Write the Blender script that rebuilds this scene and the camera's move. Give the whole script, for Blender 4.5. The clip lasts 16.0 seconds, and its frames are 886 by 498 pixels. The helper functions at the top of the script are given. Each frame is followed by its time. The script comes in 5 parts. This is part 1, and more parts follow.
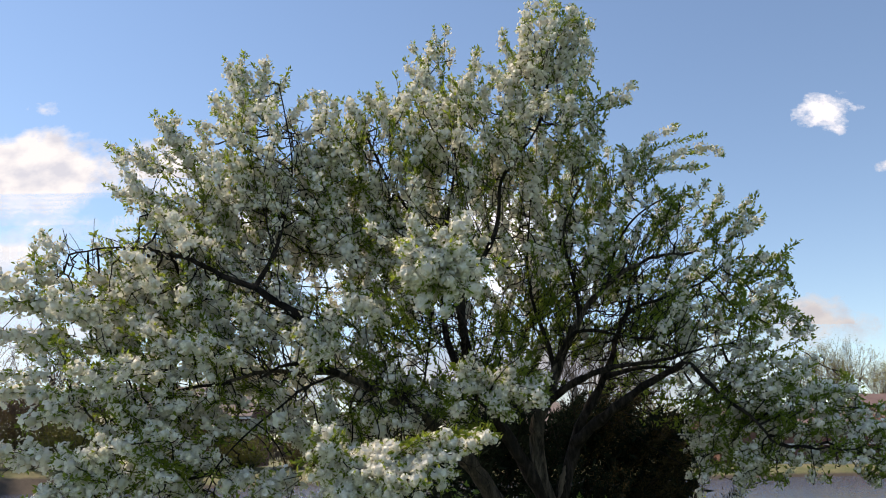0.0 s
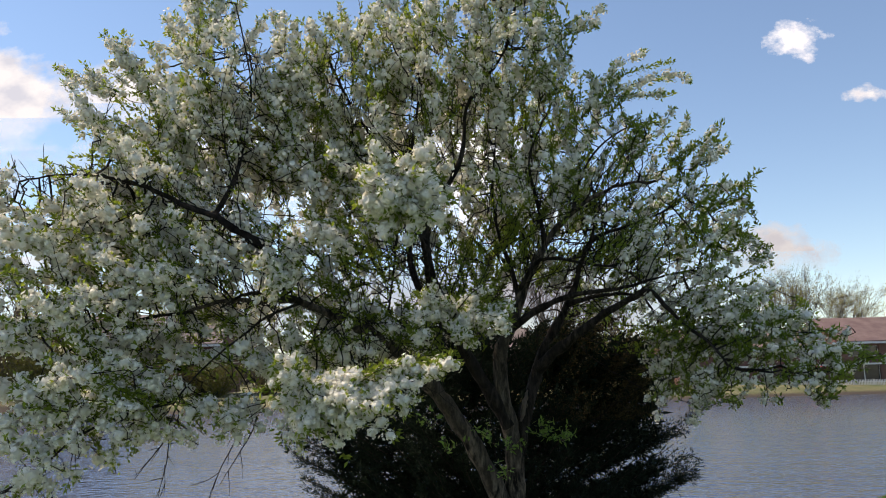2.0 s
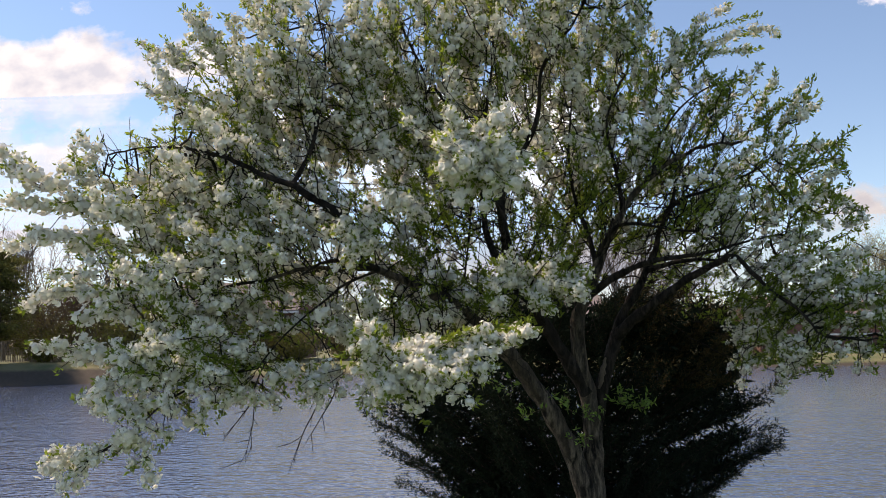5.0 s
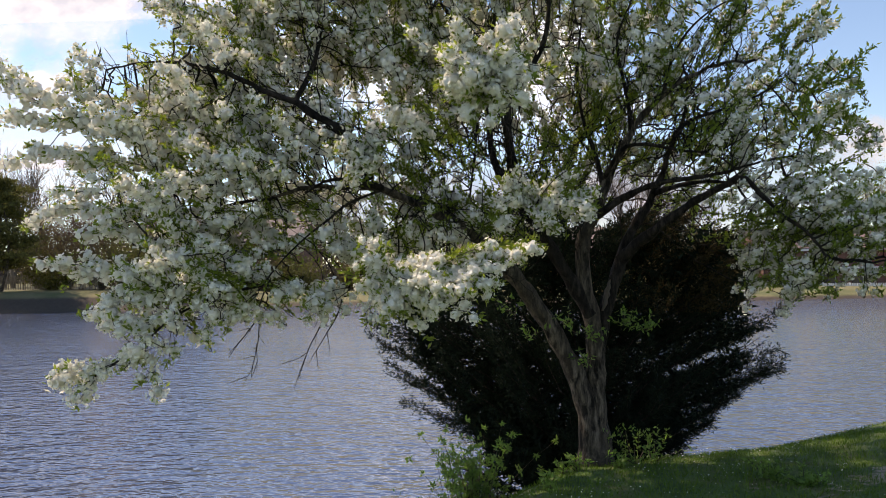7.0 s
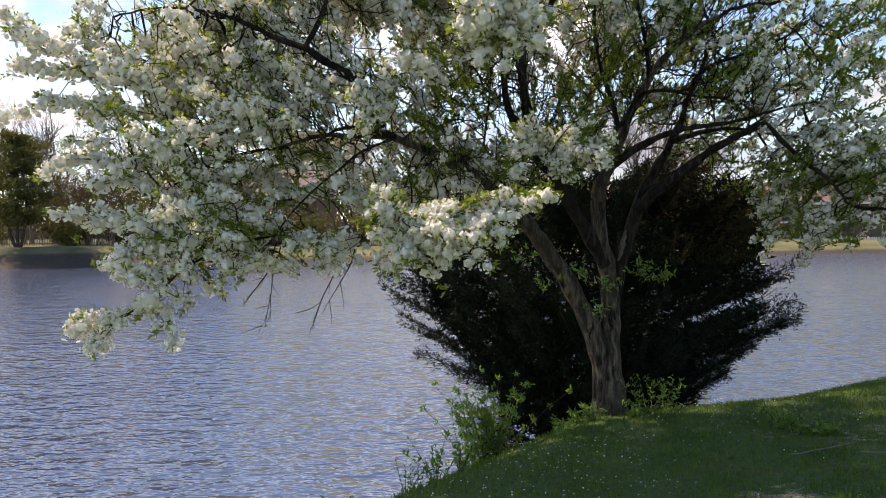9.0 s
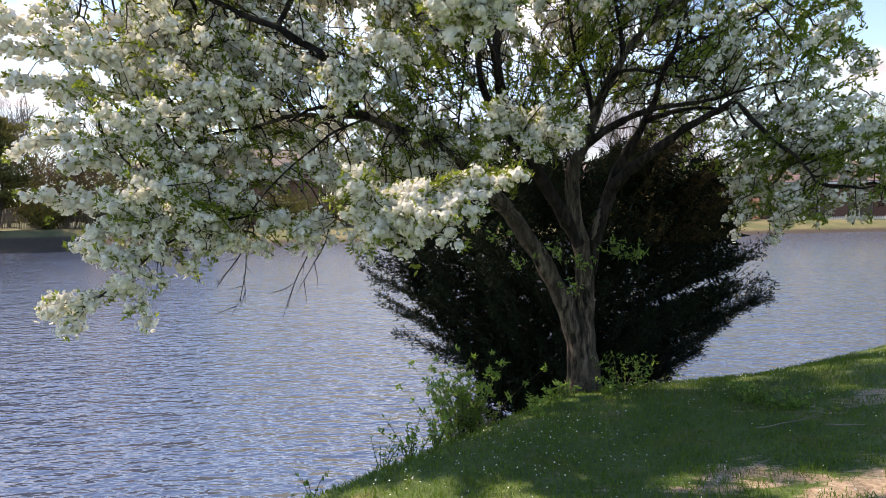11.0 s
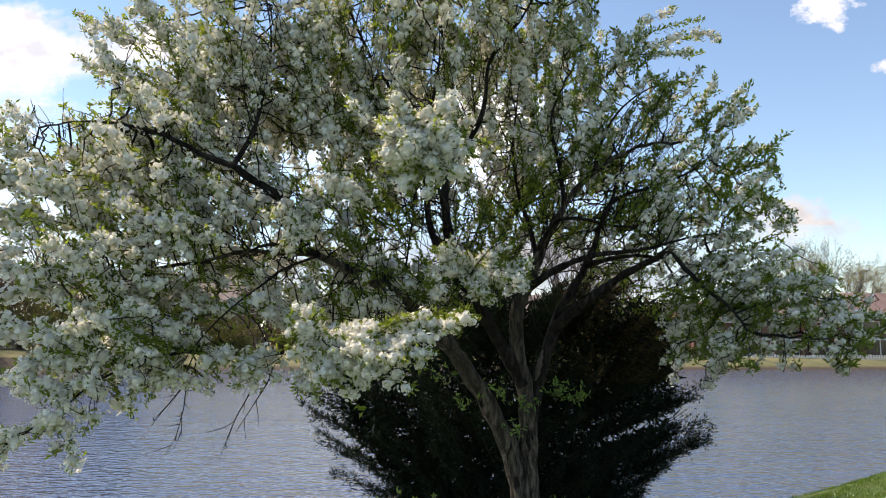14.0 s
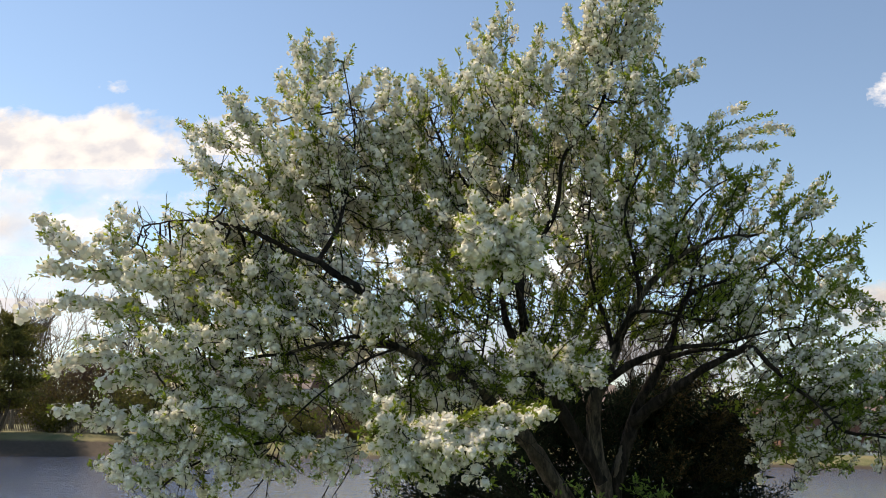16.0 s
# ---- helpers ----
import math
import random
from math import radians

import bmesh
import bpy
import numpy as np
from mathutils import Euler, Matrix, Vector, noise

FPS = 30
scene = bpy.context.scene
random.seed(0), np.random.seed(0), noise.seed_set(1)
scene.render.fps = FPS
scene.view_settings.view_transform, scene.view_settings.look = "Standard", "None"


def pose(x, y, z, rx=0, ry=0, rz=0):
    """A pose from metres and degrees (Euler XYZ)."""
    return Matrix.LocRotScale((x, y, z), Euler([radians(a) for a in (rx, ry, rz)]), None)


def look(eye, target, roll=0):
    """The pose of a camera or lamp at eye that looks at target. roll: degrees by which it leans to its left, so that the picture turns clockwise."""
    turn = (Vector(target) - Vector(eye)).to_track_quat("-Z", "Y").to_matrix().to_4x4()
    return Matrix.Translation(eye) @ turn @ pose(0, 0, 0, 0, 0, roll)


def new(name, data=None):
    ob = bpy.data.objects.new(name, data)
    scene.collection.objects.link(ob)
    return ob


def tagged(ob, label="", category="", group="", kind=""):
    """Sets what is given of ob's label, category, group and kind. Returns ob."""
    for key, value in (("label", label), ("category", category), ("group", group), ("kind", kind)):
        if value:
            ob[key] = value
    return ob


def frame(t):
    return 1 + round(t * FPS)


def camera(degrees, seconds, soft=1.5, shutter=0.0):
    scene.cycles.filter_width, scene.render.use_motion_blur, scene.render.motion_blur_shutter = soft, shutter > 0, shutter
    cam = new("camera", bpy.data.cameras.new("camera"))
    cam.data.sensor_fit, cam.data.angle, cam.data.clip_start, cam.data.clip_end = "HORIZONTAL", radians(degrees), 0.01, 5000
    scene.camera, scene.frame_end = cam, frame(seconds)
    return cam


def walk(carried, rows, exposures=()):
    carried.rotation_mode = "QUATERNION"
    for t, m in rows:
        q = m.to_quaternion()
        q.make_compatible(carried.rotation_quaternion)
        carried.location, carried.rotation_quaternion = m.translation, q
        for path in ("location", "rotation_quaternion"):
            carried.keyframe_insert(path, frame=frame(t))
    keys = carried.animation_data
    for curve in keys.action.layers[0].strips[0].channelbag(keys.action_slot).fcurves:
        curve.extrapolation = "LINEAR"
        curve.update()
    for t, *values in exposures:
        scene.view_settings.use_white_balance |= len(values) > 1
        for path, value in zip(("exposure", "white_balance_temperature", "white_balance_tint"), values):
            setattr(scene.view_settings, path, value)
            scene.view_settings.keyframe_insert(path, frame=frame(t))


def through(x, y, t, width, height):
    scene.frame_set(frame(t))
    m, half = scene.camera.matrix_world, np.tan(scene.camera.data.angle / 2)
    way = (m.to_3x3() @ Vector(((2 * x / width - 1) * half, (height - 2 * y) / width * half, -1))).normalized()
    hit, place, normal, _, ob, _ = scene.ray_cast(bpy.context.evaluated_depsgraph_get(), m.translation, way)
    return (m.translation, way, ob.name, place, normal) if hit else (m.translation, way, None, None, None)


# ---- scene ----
# ---------------------------------------------------------------- camera
cam = camera(60.76, 16.0, soft=0.95)
EYE = 1.55
# seconds, x, y, rise over EYE, yaw, pitch, roll
ROWS = [
    (0.0, -0.000, -0.000, 0.000, -0.00, 14.80, 0.80),
    (0.5, 0.003, 0.029, 0.013, -0.02, 13.09, 0.68),
    (1.0, 0.024, 0.035, 0.004, -0.68, 11.42, 0.74),
    (1.5, 0.039, 0.047, 0.008, -2.18, 10.14, 1.15),
    (2.0, 0.041, 0.047, 0.010, -2.27, 9.31, 1.27),
    (2.5, 0.032, 0.059, 0.003, -1.74, 9.12, 1.26),
    (3.0, 0.018, 0.054, 0.013, 0.21, 9.40, 0.86),
    (3.5, -0.005, 0.051, 0.002, 2.34, 9.71, 0.29),
    (6.0, 0.007, 0.107, 0.021, 3.07, 3.97, 1.25),
    (6.5, -0.029, 0.116, -0.040, 2.75, 2.81, 1.42),
    (7.0, 0.002, 0.136, -0.068, 3.47, 1.76, 0.71),
    (7.5, 0.009, 0.149, -0.050, 4.03, 0.92, 0.52),
    (8.0, 0.010, 0.160, 0.002, 4.08, 0.07, 0.66),
    (8.5, 0.025, 0.171, -0.027, 4.21, -0.80, 0.94),
    (9.0, 0.004, 0.190, -0.107, 4.56, -1.63, 0.85),
    (11.5, 0.072, 0.162, -0.122, 2.00, -3.08, 1.33),
    (12.0, 0.067, 0.156, -0.106, -1.30, -0.10, 0.64),
    (12.5, 0.070, 0.150, -0.091, -2.82, 2.47, -0.08),
    (13.0, 0.062, 0.136, -0.090, -2.64, 4.73, -0.33),
    (13.5, 0.044, 0.120, -0.073, -2.10, 5.79, -0.30),
    (14.0, 0.026, 0.099, -0.048, -1.25, 6.68, -0.26),
    (14.5, 0.019, 0.076, -0.027, -0.90, 7.00, -0.13),
    (15.0, -0.007, 0.023, -0.021, 0.74, 9.32, 0.01),
    (15.5, -0.009, -0.021, -0.019, 2.70, 11.69, -0.42),
    (16.0, -0.022, -0.033, -0.025, 3.95, 13.21, -1.16),
]
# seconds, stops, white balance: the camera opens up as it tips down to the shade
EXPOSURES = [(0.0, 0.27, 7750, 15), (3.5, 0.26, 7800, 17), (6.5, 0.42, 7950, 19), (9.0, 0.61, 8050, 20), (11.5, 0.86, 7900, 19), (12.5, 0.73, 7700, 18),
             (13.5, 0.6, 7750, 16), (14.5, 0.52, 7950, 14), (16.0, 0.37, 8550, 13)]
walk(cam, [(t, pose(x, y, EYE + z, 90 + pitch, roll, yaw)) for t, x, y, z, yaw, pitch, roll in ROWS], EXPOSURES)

# ---------------------------------------------------------------- light
SUN_AZ, SUN_EL = radians(-65), radians(52)  # from straight ahead, minus is to the left
sun_dir = Vector((math.sin(SUN_AZ) * math.cos(SUN_EL), math.cos(SUN_AZ) * math.cos(SUN_EL), math.sin(SUN_EL)))
world = bpy.data.worlds.new("sky")
scene.world = world
world.use_nodes = True
wn = world.node_tree
bg = wn.nodes["Background"]
sky = wn.nodes.new("ShaderNodeTexSky")
sky.sky_type = "NISHITA"
sky.sun_disc = False
sky.sun_elevation, sky.sun_rotation = SUN_EL, SUN_AZ
sky.air_density, sky.dust_density, sky.ozone_density = 1.0, 0.0, 3.2
tint = wn.nodes.new("ShaderNodeMix")
tint.data_type, tint.blend_type = "RGBA", "MULTIPLY"
tint.inputs[0].default_value, tint.inputs[7].default_value = 1.0, (0.94, 1.01, 1.05, 1)
wn.links.new(sky.outputs[0], tint.inputs[6])
wn.links.new(tint.outputs[2], bg.inputs[0])
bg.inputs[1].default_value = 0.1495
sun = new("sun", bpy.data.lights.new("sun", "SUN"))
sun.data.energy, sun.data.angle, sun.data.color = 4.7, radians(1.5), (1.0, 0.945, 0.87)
sun.matrix_world = look(sun_dir * 50, (0, 0, 0))

rng = np.random.default_rng(7)


# ---------------------------------------------------------------- materials
class Mat:
    """A small node builder."""

    def __init__(self, name):
        self.m = bpy.data.materials.new(name)
        self.m.use_nodes = True
        self.t = self.m.node_tree
        self.t.nodes.clear()
        self.out = self.t.nodes.new("ShaderNodeOutputMaterial")

    def node(self, kind, **inputs):
        n = self.t.nodes.new("ShaderNode" + kind)
        for k, v in inputs.items():
            s = n.inputs[k.replace("_", " ")]
            if isinstance(v, bpy.types.NodeSocket):
                self.t.links.new(v, s)
            else:
                s.default_value = v
        return n

    def coords(self, scale=(1, 1, 1), which="Object"):
        c = self.node("TexCoord")
        mp = self.node("Mapping", Vector=c.outputs[which])
        mp.inputs["Scale"].default_value = scale
        return mp.outputs[0]

    def noise(self, vec, scale, detail=3.0, rough=0.55):
        return self.node("TexNoise", Vector=vec, Scale=scale, Detail=detail, Roughness=rough).outputs["Fac"]

    def ramp(self, fac, stops):
        n = self.node("ValToRGB", Fac=fac)
        e = n.color_ramp.elements
        while len(e) < len(stops):
            e.new(0.5)
        for k, (p, c) in zip(e, stops):
            k.position, k.color = p, (*c, 1)
        return n.outputs[0]

    def mix(self, fac, a, b, how="MIX"):
        n = self.t.nodes.new("ShaderNodeMix")
        n.data_type, n.blend_type = "RGBA", how
        for s, v in ((n.inputs[0], fac), (n.inputs[6], a), (n.inputs[7], b)):
            if isinstance(v, bpy.types.NodeSocket):
                self.t.links.new(v, s)
            else:
                s.default_value = (*v, 1) if isinstance(v, tuple) else v
        return n.outputs[2]

    def math(self, op, a, b=0.0):
        n = self.t.nodes.new("ShaderNodeMath")
        n.operation = op
        for s, v in zip(n.inputs, (a, b)):
            if isinstance(v, bpy.types.NodeSocket):
                self.t.links.new(v, s)
            else:
                s.default_value = v
        return n.outputs[0]

    def bump(self, height, strength=0.4, distance=0.02):
        return self.node("Bump", Height=height, Strength=strength, Distance=distance).outputs[0]

    def principled(self, **inputs):
        b = self.node("BsdfPrincipled", **inputs)
        self.t.links.new(b.outputs[0], self.out.inputs[0])
        return self.m

    def leafy(self, color, through, share, rough=0.55, gloss=0.3):
        """A thin leaf or petal: light comes back from it and through it."""
        a = self.node("BsdfPrincipled", Base_Color=color, Roughness=rough, Specular_IOR_Level=gloss)
        b = self.node("BsdfTranslucent", Color=through)
        m = self.t.nodes.new("ShaderNodeMixShader")
        m.inputs[0].default_value = share
        self.t.links.new(a.outputs[0], m.inputs[1])
        self.t.links.new(b.outputs[0], m.inputs[2])
        self.t.links.new(m.outputs[0], self.out.inputs[0])
        return self.m

    def island(self):
        return self.node("NewGeometry").outputs["Random Per Island"]


def plain(name, a, b, scale=6.0, rough=0.8, bump=0.3, stretch=(1, 1, 1), fine=60.0, metal=0.0, distance=0.01):
    """Two tones mixed by a coarse and a fine noise, with a fine relief."""
    m = Mat(name)
    v = m.coords(stretch)
    n1, n2 = m.noise(v, scale), m.noise(v, fine, 4)
    col = m.mix(m.ramp(n1, [(0.35, (0, 0, 0)), (0.65, (1, 1, 1))]), a, b)
    col = m.mix(0.35, col, m.ramp(n2, [(0.2, (0.45, 0.45, 0.45)), (0.8, (1, 1, 1))]), "MULTIPLY")
    return m.principled(Base_Color=col, Roughness=rough, Metallic=metal, Normal=m.bump(n2, bump, distance))


def make_petal():
    m = Mat("petal")
    r = m.island()
    col = m.ramp(r, [(0.0, (0.64, 0.605, 0.51)), (0.35, (0.80, 0.765, 0.68)), (1.0, (0.90, 0.875, 0.81))])
    return m.leafy(col, (0.80, 0.76, 0.63, 1), 0.26, 0.7, 0.15)


def make_leaf(name, dark, light, through, share=0.45, gloss=0.4):
    m = Mat(name)
    r = m.island()
    col = m.ramp(r, [(0.0, dark), (0.6, light), (1.0, tuple(min(1, c * 1.35) for c in light))])
    return m.leafy(col, (*through, 1), share, 0.5, gloss)


def make_bark(name, dark, light, scale):
    """Furrowed bark: long narrow ridges, greyer and paler on their backs, with broad stains."""
    m = Mat(name)
    warp = m.noise(m.coords((1, 1, 0.6)), scale * 0.22, 3)
    v = m.node("VectorMath", Vector=m.coords((1, 1, 0.20)))
    v.operation = "ADD"
    sw = m.node("CombineXYZ", X=m.math("MULTIPLY", warp, 1.6 / scale), Y=m.math("MULTIPLY", warp, -1.2 / scale))
    m.t.links.new(sw.outputs[0], v.inputs[1])
    ridge, fine = m.noise(v.outputs[0], scale, 5, 0.62), m.noise(m.coords((1, 1, 0.5)), scale * 4.5, 4)
    broad = m.noise(m.coords((1, 1, 0.6)), 3.2, 4)
    col = m.ramp(ridge, [(0.40, dark), (0.52, tuple(0.45 * a + 0.55 * b for a, b in zip(dark, light))), (0.64, tuple(c * 1.4 for c in light))])
    col = m.mix(0.45, col, m.ramp(fine, [(0.3, (0.5, 0.5, 0.5)), (0.7, (1, 1, 1))]), "MULTIPLY")
    col = m.mix(m.ramp(broad, [(0.42, (0, 0, 0)), (0.66, (0.7, 0.7, 0.7))]), col, m.mix(fine, dark, tuple(c * 0.8 for c in light)))
    h = m.math("ADD", ridge, m.math("MULTIPLY", fine, 0.25))
    return m.principled(Base_Color=col, Roughness=0.95, Specular_IOR_Level=0.15, Normal=m.bump(h, 1.0, 0.8 / scale))


def make_ground():
    m = Mat("ground")
    v = m.coords()
    sep = m.node("SeparateXYZ", Vector=v)
    big, mid, fine = m.noise(v, 0.35, 4), m.noise(v, 2.6, 4), m.noise(v, 45.0, 4)
    grass = m.ramp(mid, [(0.3, (0.040, 0.090, 0.013)), (0.5, (0.068, 0.125, 0.020)), (0.68, (0.135, 0.125, 0.040))])
    grass = m.mix(m.ramp(big, [(0.4, (0, 0, 0)), (0.7, (1, 1, 1))]), grass, (0.075, 0.105, 0.022))
    tuft = m.noise(m.coords((1, 1, 1)), 28.0, 5, 0.7)
    grass = m.mix(0.75, grass, m.ramp(tuft, [(0.32, (0.35, 0.38, 0.34)), (0.62, (1.1, 1.1, 1.05))]), "MULTIPLY")
    dirt = m.ramp(m.math("ADD", m.math("MULTIPLY", fine, 0.6), m.math("MULTIPLY", m.noise(v, 9.0, 5), 0.4)), [(0.34, (0.17, 0.115, 0.072)), (0.52, (0.33, 0.245, 0.165)), (0.66, (0.46, 0.365, 0.265))])
    # worn patches in the lawn
    wear = m.noise(m.coords((0.8, 1.5, 1)), 2.2, 6, 0.7)
    dx2 = m.math("ABSOLUTE", m.math("SUBTRACT", sep.outputs[0], 2.05))
    dy2 = m.math("ABSOLUTE", m.math("SUBTRACT", sep.outputs[1], 4.05))
    reach2 = m.math("ADD", m.math("MULTIPLY", dx2, 0.26), m.math("MULTIPLY", dy2, 0.60))
    dx = m.math("ABSOLUTE", m.math("SUBTRACT", sep.outputs[0], 3.2))
    dy = m.math("ABSOLUTE", m.math("SUBTRACT", m.math("SUBTRACT", sep.outputs[1], m.math("MULTIPLY", sep.outputs[0], 0.30)), 4.9))
    reach = m.math("ADD", m.math("MULTIPLY", dx, 0.24), m.math("MULTIPLY", dy, 0.95))
    reach = m.math("MINIMUM", reach, reach2)
    worn = m.ramp(m.math("SUBTRACT", wear, m.math("MULTIPLY", reach, 0.55)), [(0.34, (0, 0, 0)), (0.40, (1, 1, 1))])
    over = m.ramp(m.math("MULTIPLY", sep.outputs[1], 0.01), [(0.45, (0, 0, 0)), (0.55, (1, 1, 1))])
    grass = m.mix(over, grass, m.ramp(big, [(0.35, (0.085, 0.10, 0.035)), (0.6, (0.17, 0.15, 0.07))]))
    col = m.mix(worn, grass, dirt)
    # bare wet earth along the water
    west = m.node("MapRange", Value=sep.outputs[0], From_Min=-28.0, From_Max=-40.0, To_Min=0.0, To_Max=0.42).outputs[0]
    low = m.ramp(m.math("ADD", m.math("ADD", m.math("MULTIPLY", sep.outputs[2], -0.4), m.math("MULTIPLY", mid, 0.12)), west), [(0.70, (0, 0, 0)), (0.80, (1, 1, 1))])
    col = m.mix(low, col, m.mix(mid, (0.032, 0.023, 0.016), (0.08, 0.058, 0.040)))
    return m.principled(Base_Color=col, Roughness=0.95, Normal=m.bump(fine, 0.6, 0.03))


def make_water():
    m = Mat("water")
    ripple = m.noise(m.coords((0.66, 1.05, 1)), 4.0, 2.2, 0.55)
    roll = m.noise(m.coords((0.5, 1.0, 1)), 1.2, 2, 0.5)
    gust = m.ramp(m.noise(m.coords((0.05, 0.11, 1)), 1.0, 3, 0.5), [(0.35, (0.70, 0.70, 0.70)), (0.65, (1, 1, 1))])
    h = m.math("ADD", m.math("MULTIPLY", ripple, 0.125), m.math("MULTIPLY", roll, 0.14))
    n = m.node("Bump", Height=h, Distance=1.0, Strength=gust).outputs[0]
    return m.principled(Base_Color=(0.050, 0.064, 0.105, 1), Roughness=0.02, IOR=2.45, Specular_Tint=(0.92, 0.94, 1.0, 1), Normal=n)


def make_cloud(w, h, seed, soft, gain, grey, size, glow, fall):
    """Far bank of cloud as a sheet that glows by itself: white where thick, open sky where thin."""
    m = Mat("cloud")
    place = m.coords()
    flat = m.coords((1 / w, 1 / h, 0))
    far = m.node("VectorMath", Vector=flat)
    far.operation = "LENGTH"
    sc = m.node("Mapping", Vector=place)
    sc.inputs["Location"].default_value = (seed, seed * 0.7, seed)
    sc.inputs["Scale"].default_value = (1 / size, 1.4 / size, 1)
    big = m.noise(sc.outputs[0], 1.0, 9, 0.58)
    body = m.math("SUBTRACT", m.math("ADD", m.math("MULTIPLY", big, 2.4), gain), m.math("MULTIPLY", far.outputs["Value"], fall))
    alpha = m.node("MapRange", Value=body, From_Min=0.55, From_Max=0.55 + soft).outputs[0]
    shade = m.ramp(m.noise(sc.outputs[0], 1.9, 5, 0.5), [(0.36, grey), (0.58, (0.90, 0.95, 1.06))])
    em = m.node("Emission", Color=shade, Strength=glow)
    tr = m.node("BsdfTransparent")
    mx = m.t.nodes.new("ShaderNodeMixShader")
    m.t.links.new(alpha, mx.inputs[0])
    m.t.links.new(tr.outputs[0], mx.inputs[1])
    m.t.links.new(em.outputs[0], mx.inputs[2])
    m.t.links.new(mx.outputs[0], m.out.inputs[0])
    return m.m


PETAL = make_petal()
LEAF = make_leaf("young_leaf", (0.024, 0.046, 0.006), (0.112, 0.165, 0.021), (0.36, 0.45, 0.055), 0.38, 0.2)
WEED = make_leaf("weed_leaf", (0.035, 0.080, 0.016), (0.095, 0.175, 0.032), (0.26, 0.42, 0.075))
GRASS = make_leaf("grass_blade", (0.044, 0.108, 0.017), (0.108, 0.172, 0.028), (0.16, 0.25, 0.035), 0.3, 0.02)
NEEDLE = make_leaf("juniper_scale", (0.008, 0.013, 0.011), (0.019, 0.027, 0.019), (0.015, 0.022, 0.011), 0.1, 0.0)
BRONZE = make_leaf("juniper_bronze", (0.020, 0.018, 0.010), (0.062, 0.050, 0.026), (0.05, 0.04, 0.018), 0.15, 0.0)
PINE = make_leaf("pine_needle", (0.045, 0.05, 0.014), (0.13, 0.125, 0.035), (0.15, 0.14, 0.035), 0.25, 0.1)
RED_BARK = make_bark("red_bark", (0.09, 0.05, 0.045), (0.19, 0.115, 0.10), 1.5)
# darker copy of the trunk's bark: the crown's shade is put into its colour
SHADED_BARK = make_bark("shaded_bark", (0.009, 0.007, 0.006), (0.045, 0.036, 0.029), 26.0)
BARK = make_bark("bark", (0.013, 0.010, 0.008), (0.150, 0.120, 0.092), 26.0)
FAR_BARK = make_bark("far_bark", (0.10, 0.085, 0.075), (0.22, 0.19, 0.165), 1.5)
BUDS = make_leaf("bud", (0.24, 0.21, 0.08), (0.42, 0.37, 0.16), (0.36, 0.33, 0.13), 0.3, 0.1)
SHRUB = make_leaf("dry_shrub", (0.07, 0.06, 0.02), (0.17, 0.12, 0.045), (0.14, 0.11, 0.04), 0.25)
WOODS = make_leaf("bare_woods", (0.07, 0.06, 0.05), (0.13, 0.11, 0.09), (0.1, 0.085, 0.07), 0.2, 0.05)
GROUND, WATER = make_ground(), make_water()
BRICK = plain("brick_wall", (0.13, 0.062, 0.048), (0.19, 0.095, 0.072), 1.5, 0.9, 0.2, (1, 1, 3), 9)
ROOF = plain("roof_shingle", (0.16, 0.10, 0.092), (0.22, 0.145, 0.13), 0.8, 0.9, 0.3, (1, 1, 1), 6)
ROOF_GREY = plain("grey_roof_shingle", (0.16, 0.125, 0.11), (0.22, 0.175, 0.16), 0.8, 0.9, 0.3, (1, 1, 1), 6)
TRIM = plain("white_trim", (0.62, 0.60, 0.56), (0.75, 0.73, 0.70), 2, 0.6, 0.1)
PANE = plain("dark_pane", (0.015, 0.017, 0.02), (0.03, 0.033, 0.04), 1, 0.12, 0.0)
RED = plain("red_canvas", (0.62, 0.02, 0.03), (0.75, 0.035, 0.04), 2, 0.7, 0.1)
TORN = plain("torn_wood", (0.05, 0.036, 0.026), (0.12, 0.09, 0.065), 30, 0.95, 0.5, (1, 1, 0.2), 120)
TIMBER = plain("weathered_timber", (0.20, 0.165, 0.13), (0.30, 0.25, 0.20), 4, 0.9, 0.3)


# ---------------------------------------------------------------- mesh helpers
def mesh_of(name, verts, faces, material, smooth=False):
    """A mesh from arrays: verts (n, 3) and faces (m, 3) or (m, 4)."""
    verts, faces = np.asarray(verts, np.float32), np.asarray(faces, np.int32)
    me = bpy.data.meshes.new(name)
    k = faces.shape[1]
    me.vertices.add(len(verts))
    me.vertices.foreach_set("co", verts.ravel())
    me.loops.add(faces.size)
    me.loops.foreach_set("vertex_index", faces.ravel())
    me.polygons.add(len(faces))
    me.polygons.foreach_set("loop_start", np.arange(0, faces.size, k, dtype=np.int32))
    me.polygons.foreach_set("loop_total", np.full(len(faces), k, np.int32))
    if smooth:
        me.polygons.foreach_set("use_smooth", np.ones(len(faces), bool))
    me.update(calc_edges=True)
    me.validate()
    me.materials.append(material)
    return me


def child(ob, parent):
    ob.parent = parent
    return ob


def part(name, bm, material, parent, label=""):
    """Links a bmesh as one mesh object under a thing or a part."""
    me = bpy.data.meshes.new(name)
    bm.to_mesh(me)
    bm.free()
    me.materials.append(material)
    return tagged(child(new(name, me), parent), label)


def box(bm, x0, x1, y0, y1, z0, z1, bevel=0.0):
    r = bmesh.ops.create_cube(bm, size=1, matrix=Matrix.Translation(((x0 + x1) / 2, (y0 + y1) / 2, (z0 + z1) / 2)) @ Matrix.Diagonal((x1 - x0, y1 - y0, z1 - z0, 1)))
    if bevel:
        es = list({e for v in r["verts"] for e in v.link_edges})
        bmesh.ops.bevel(bm, geom=es, offset=bevel, segments=1, affect="EDGES")
    return bm


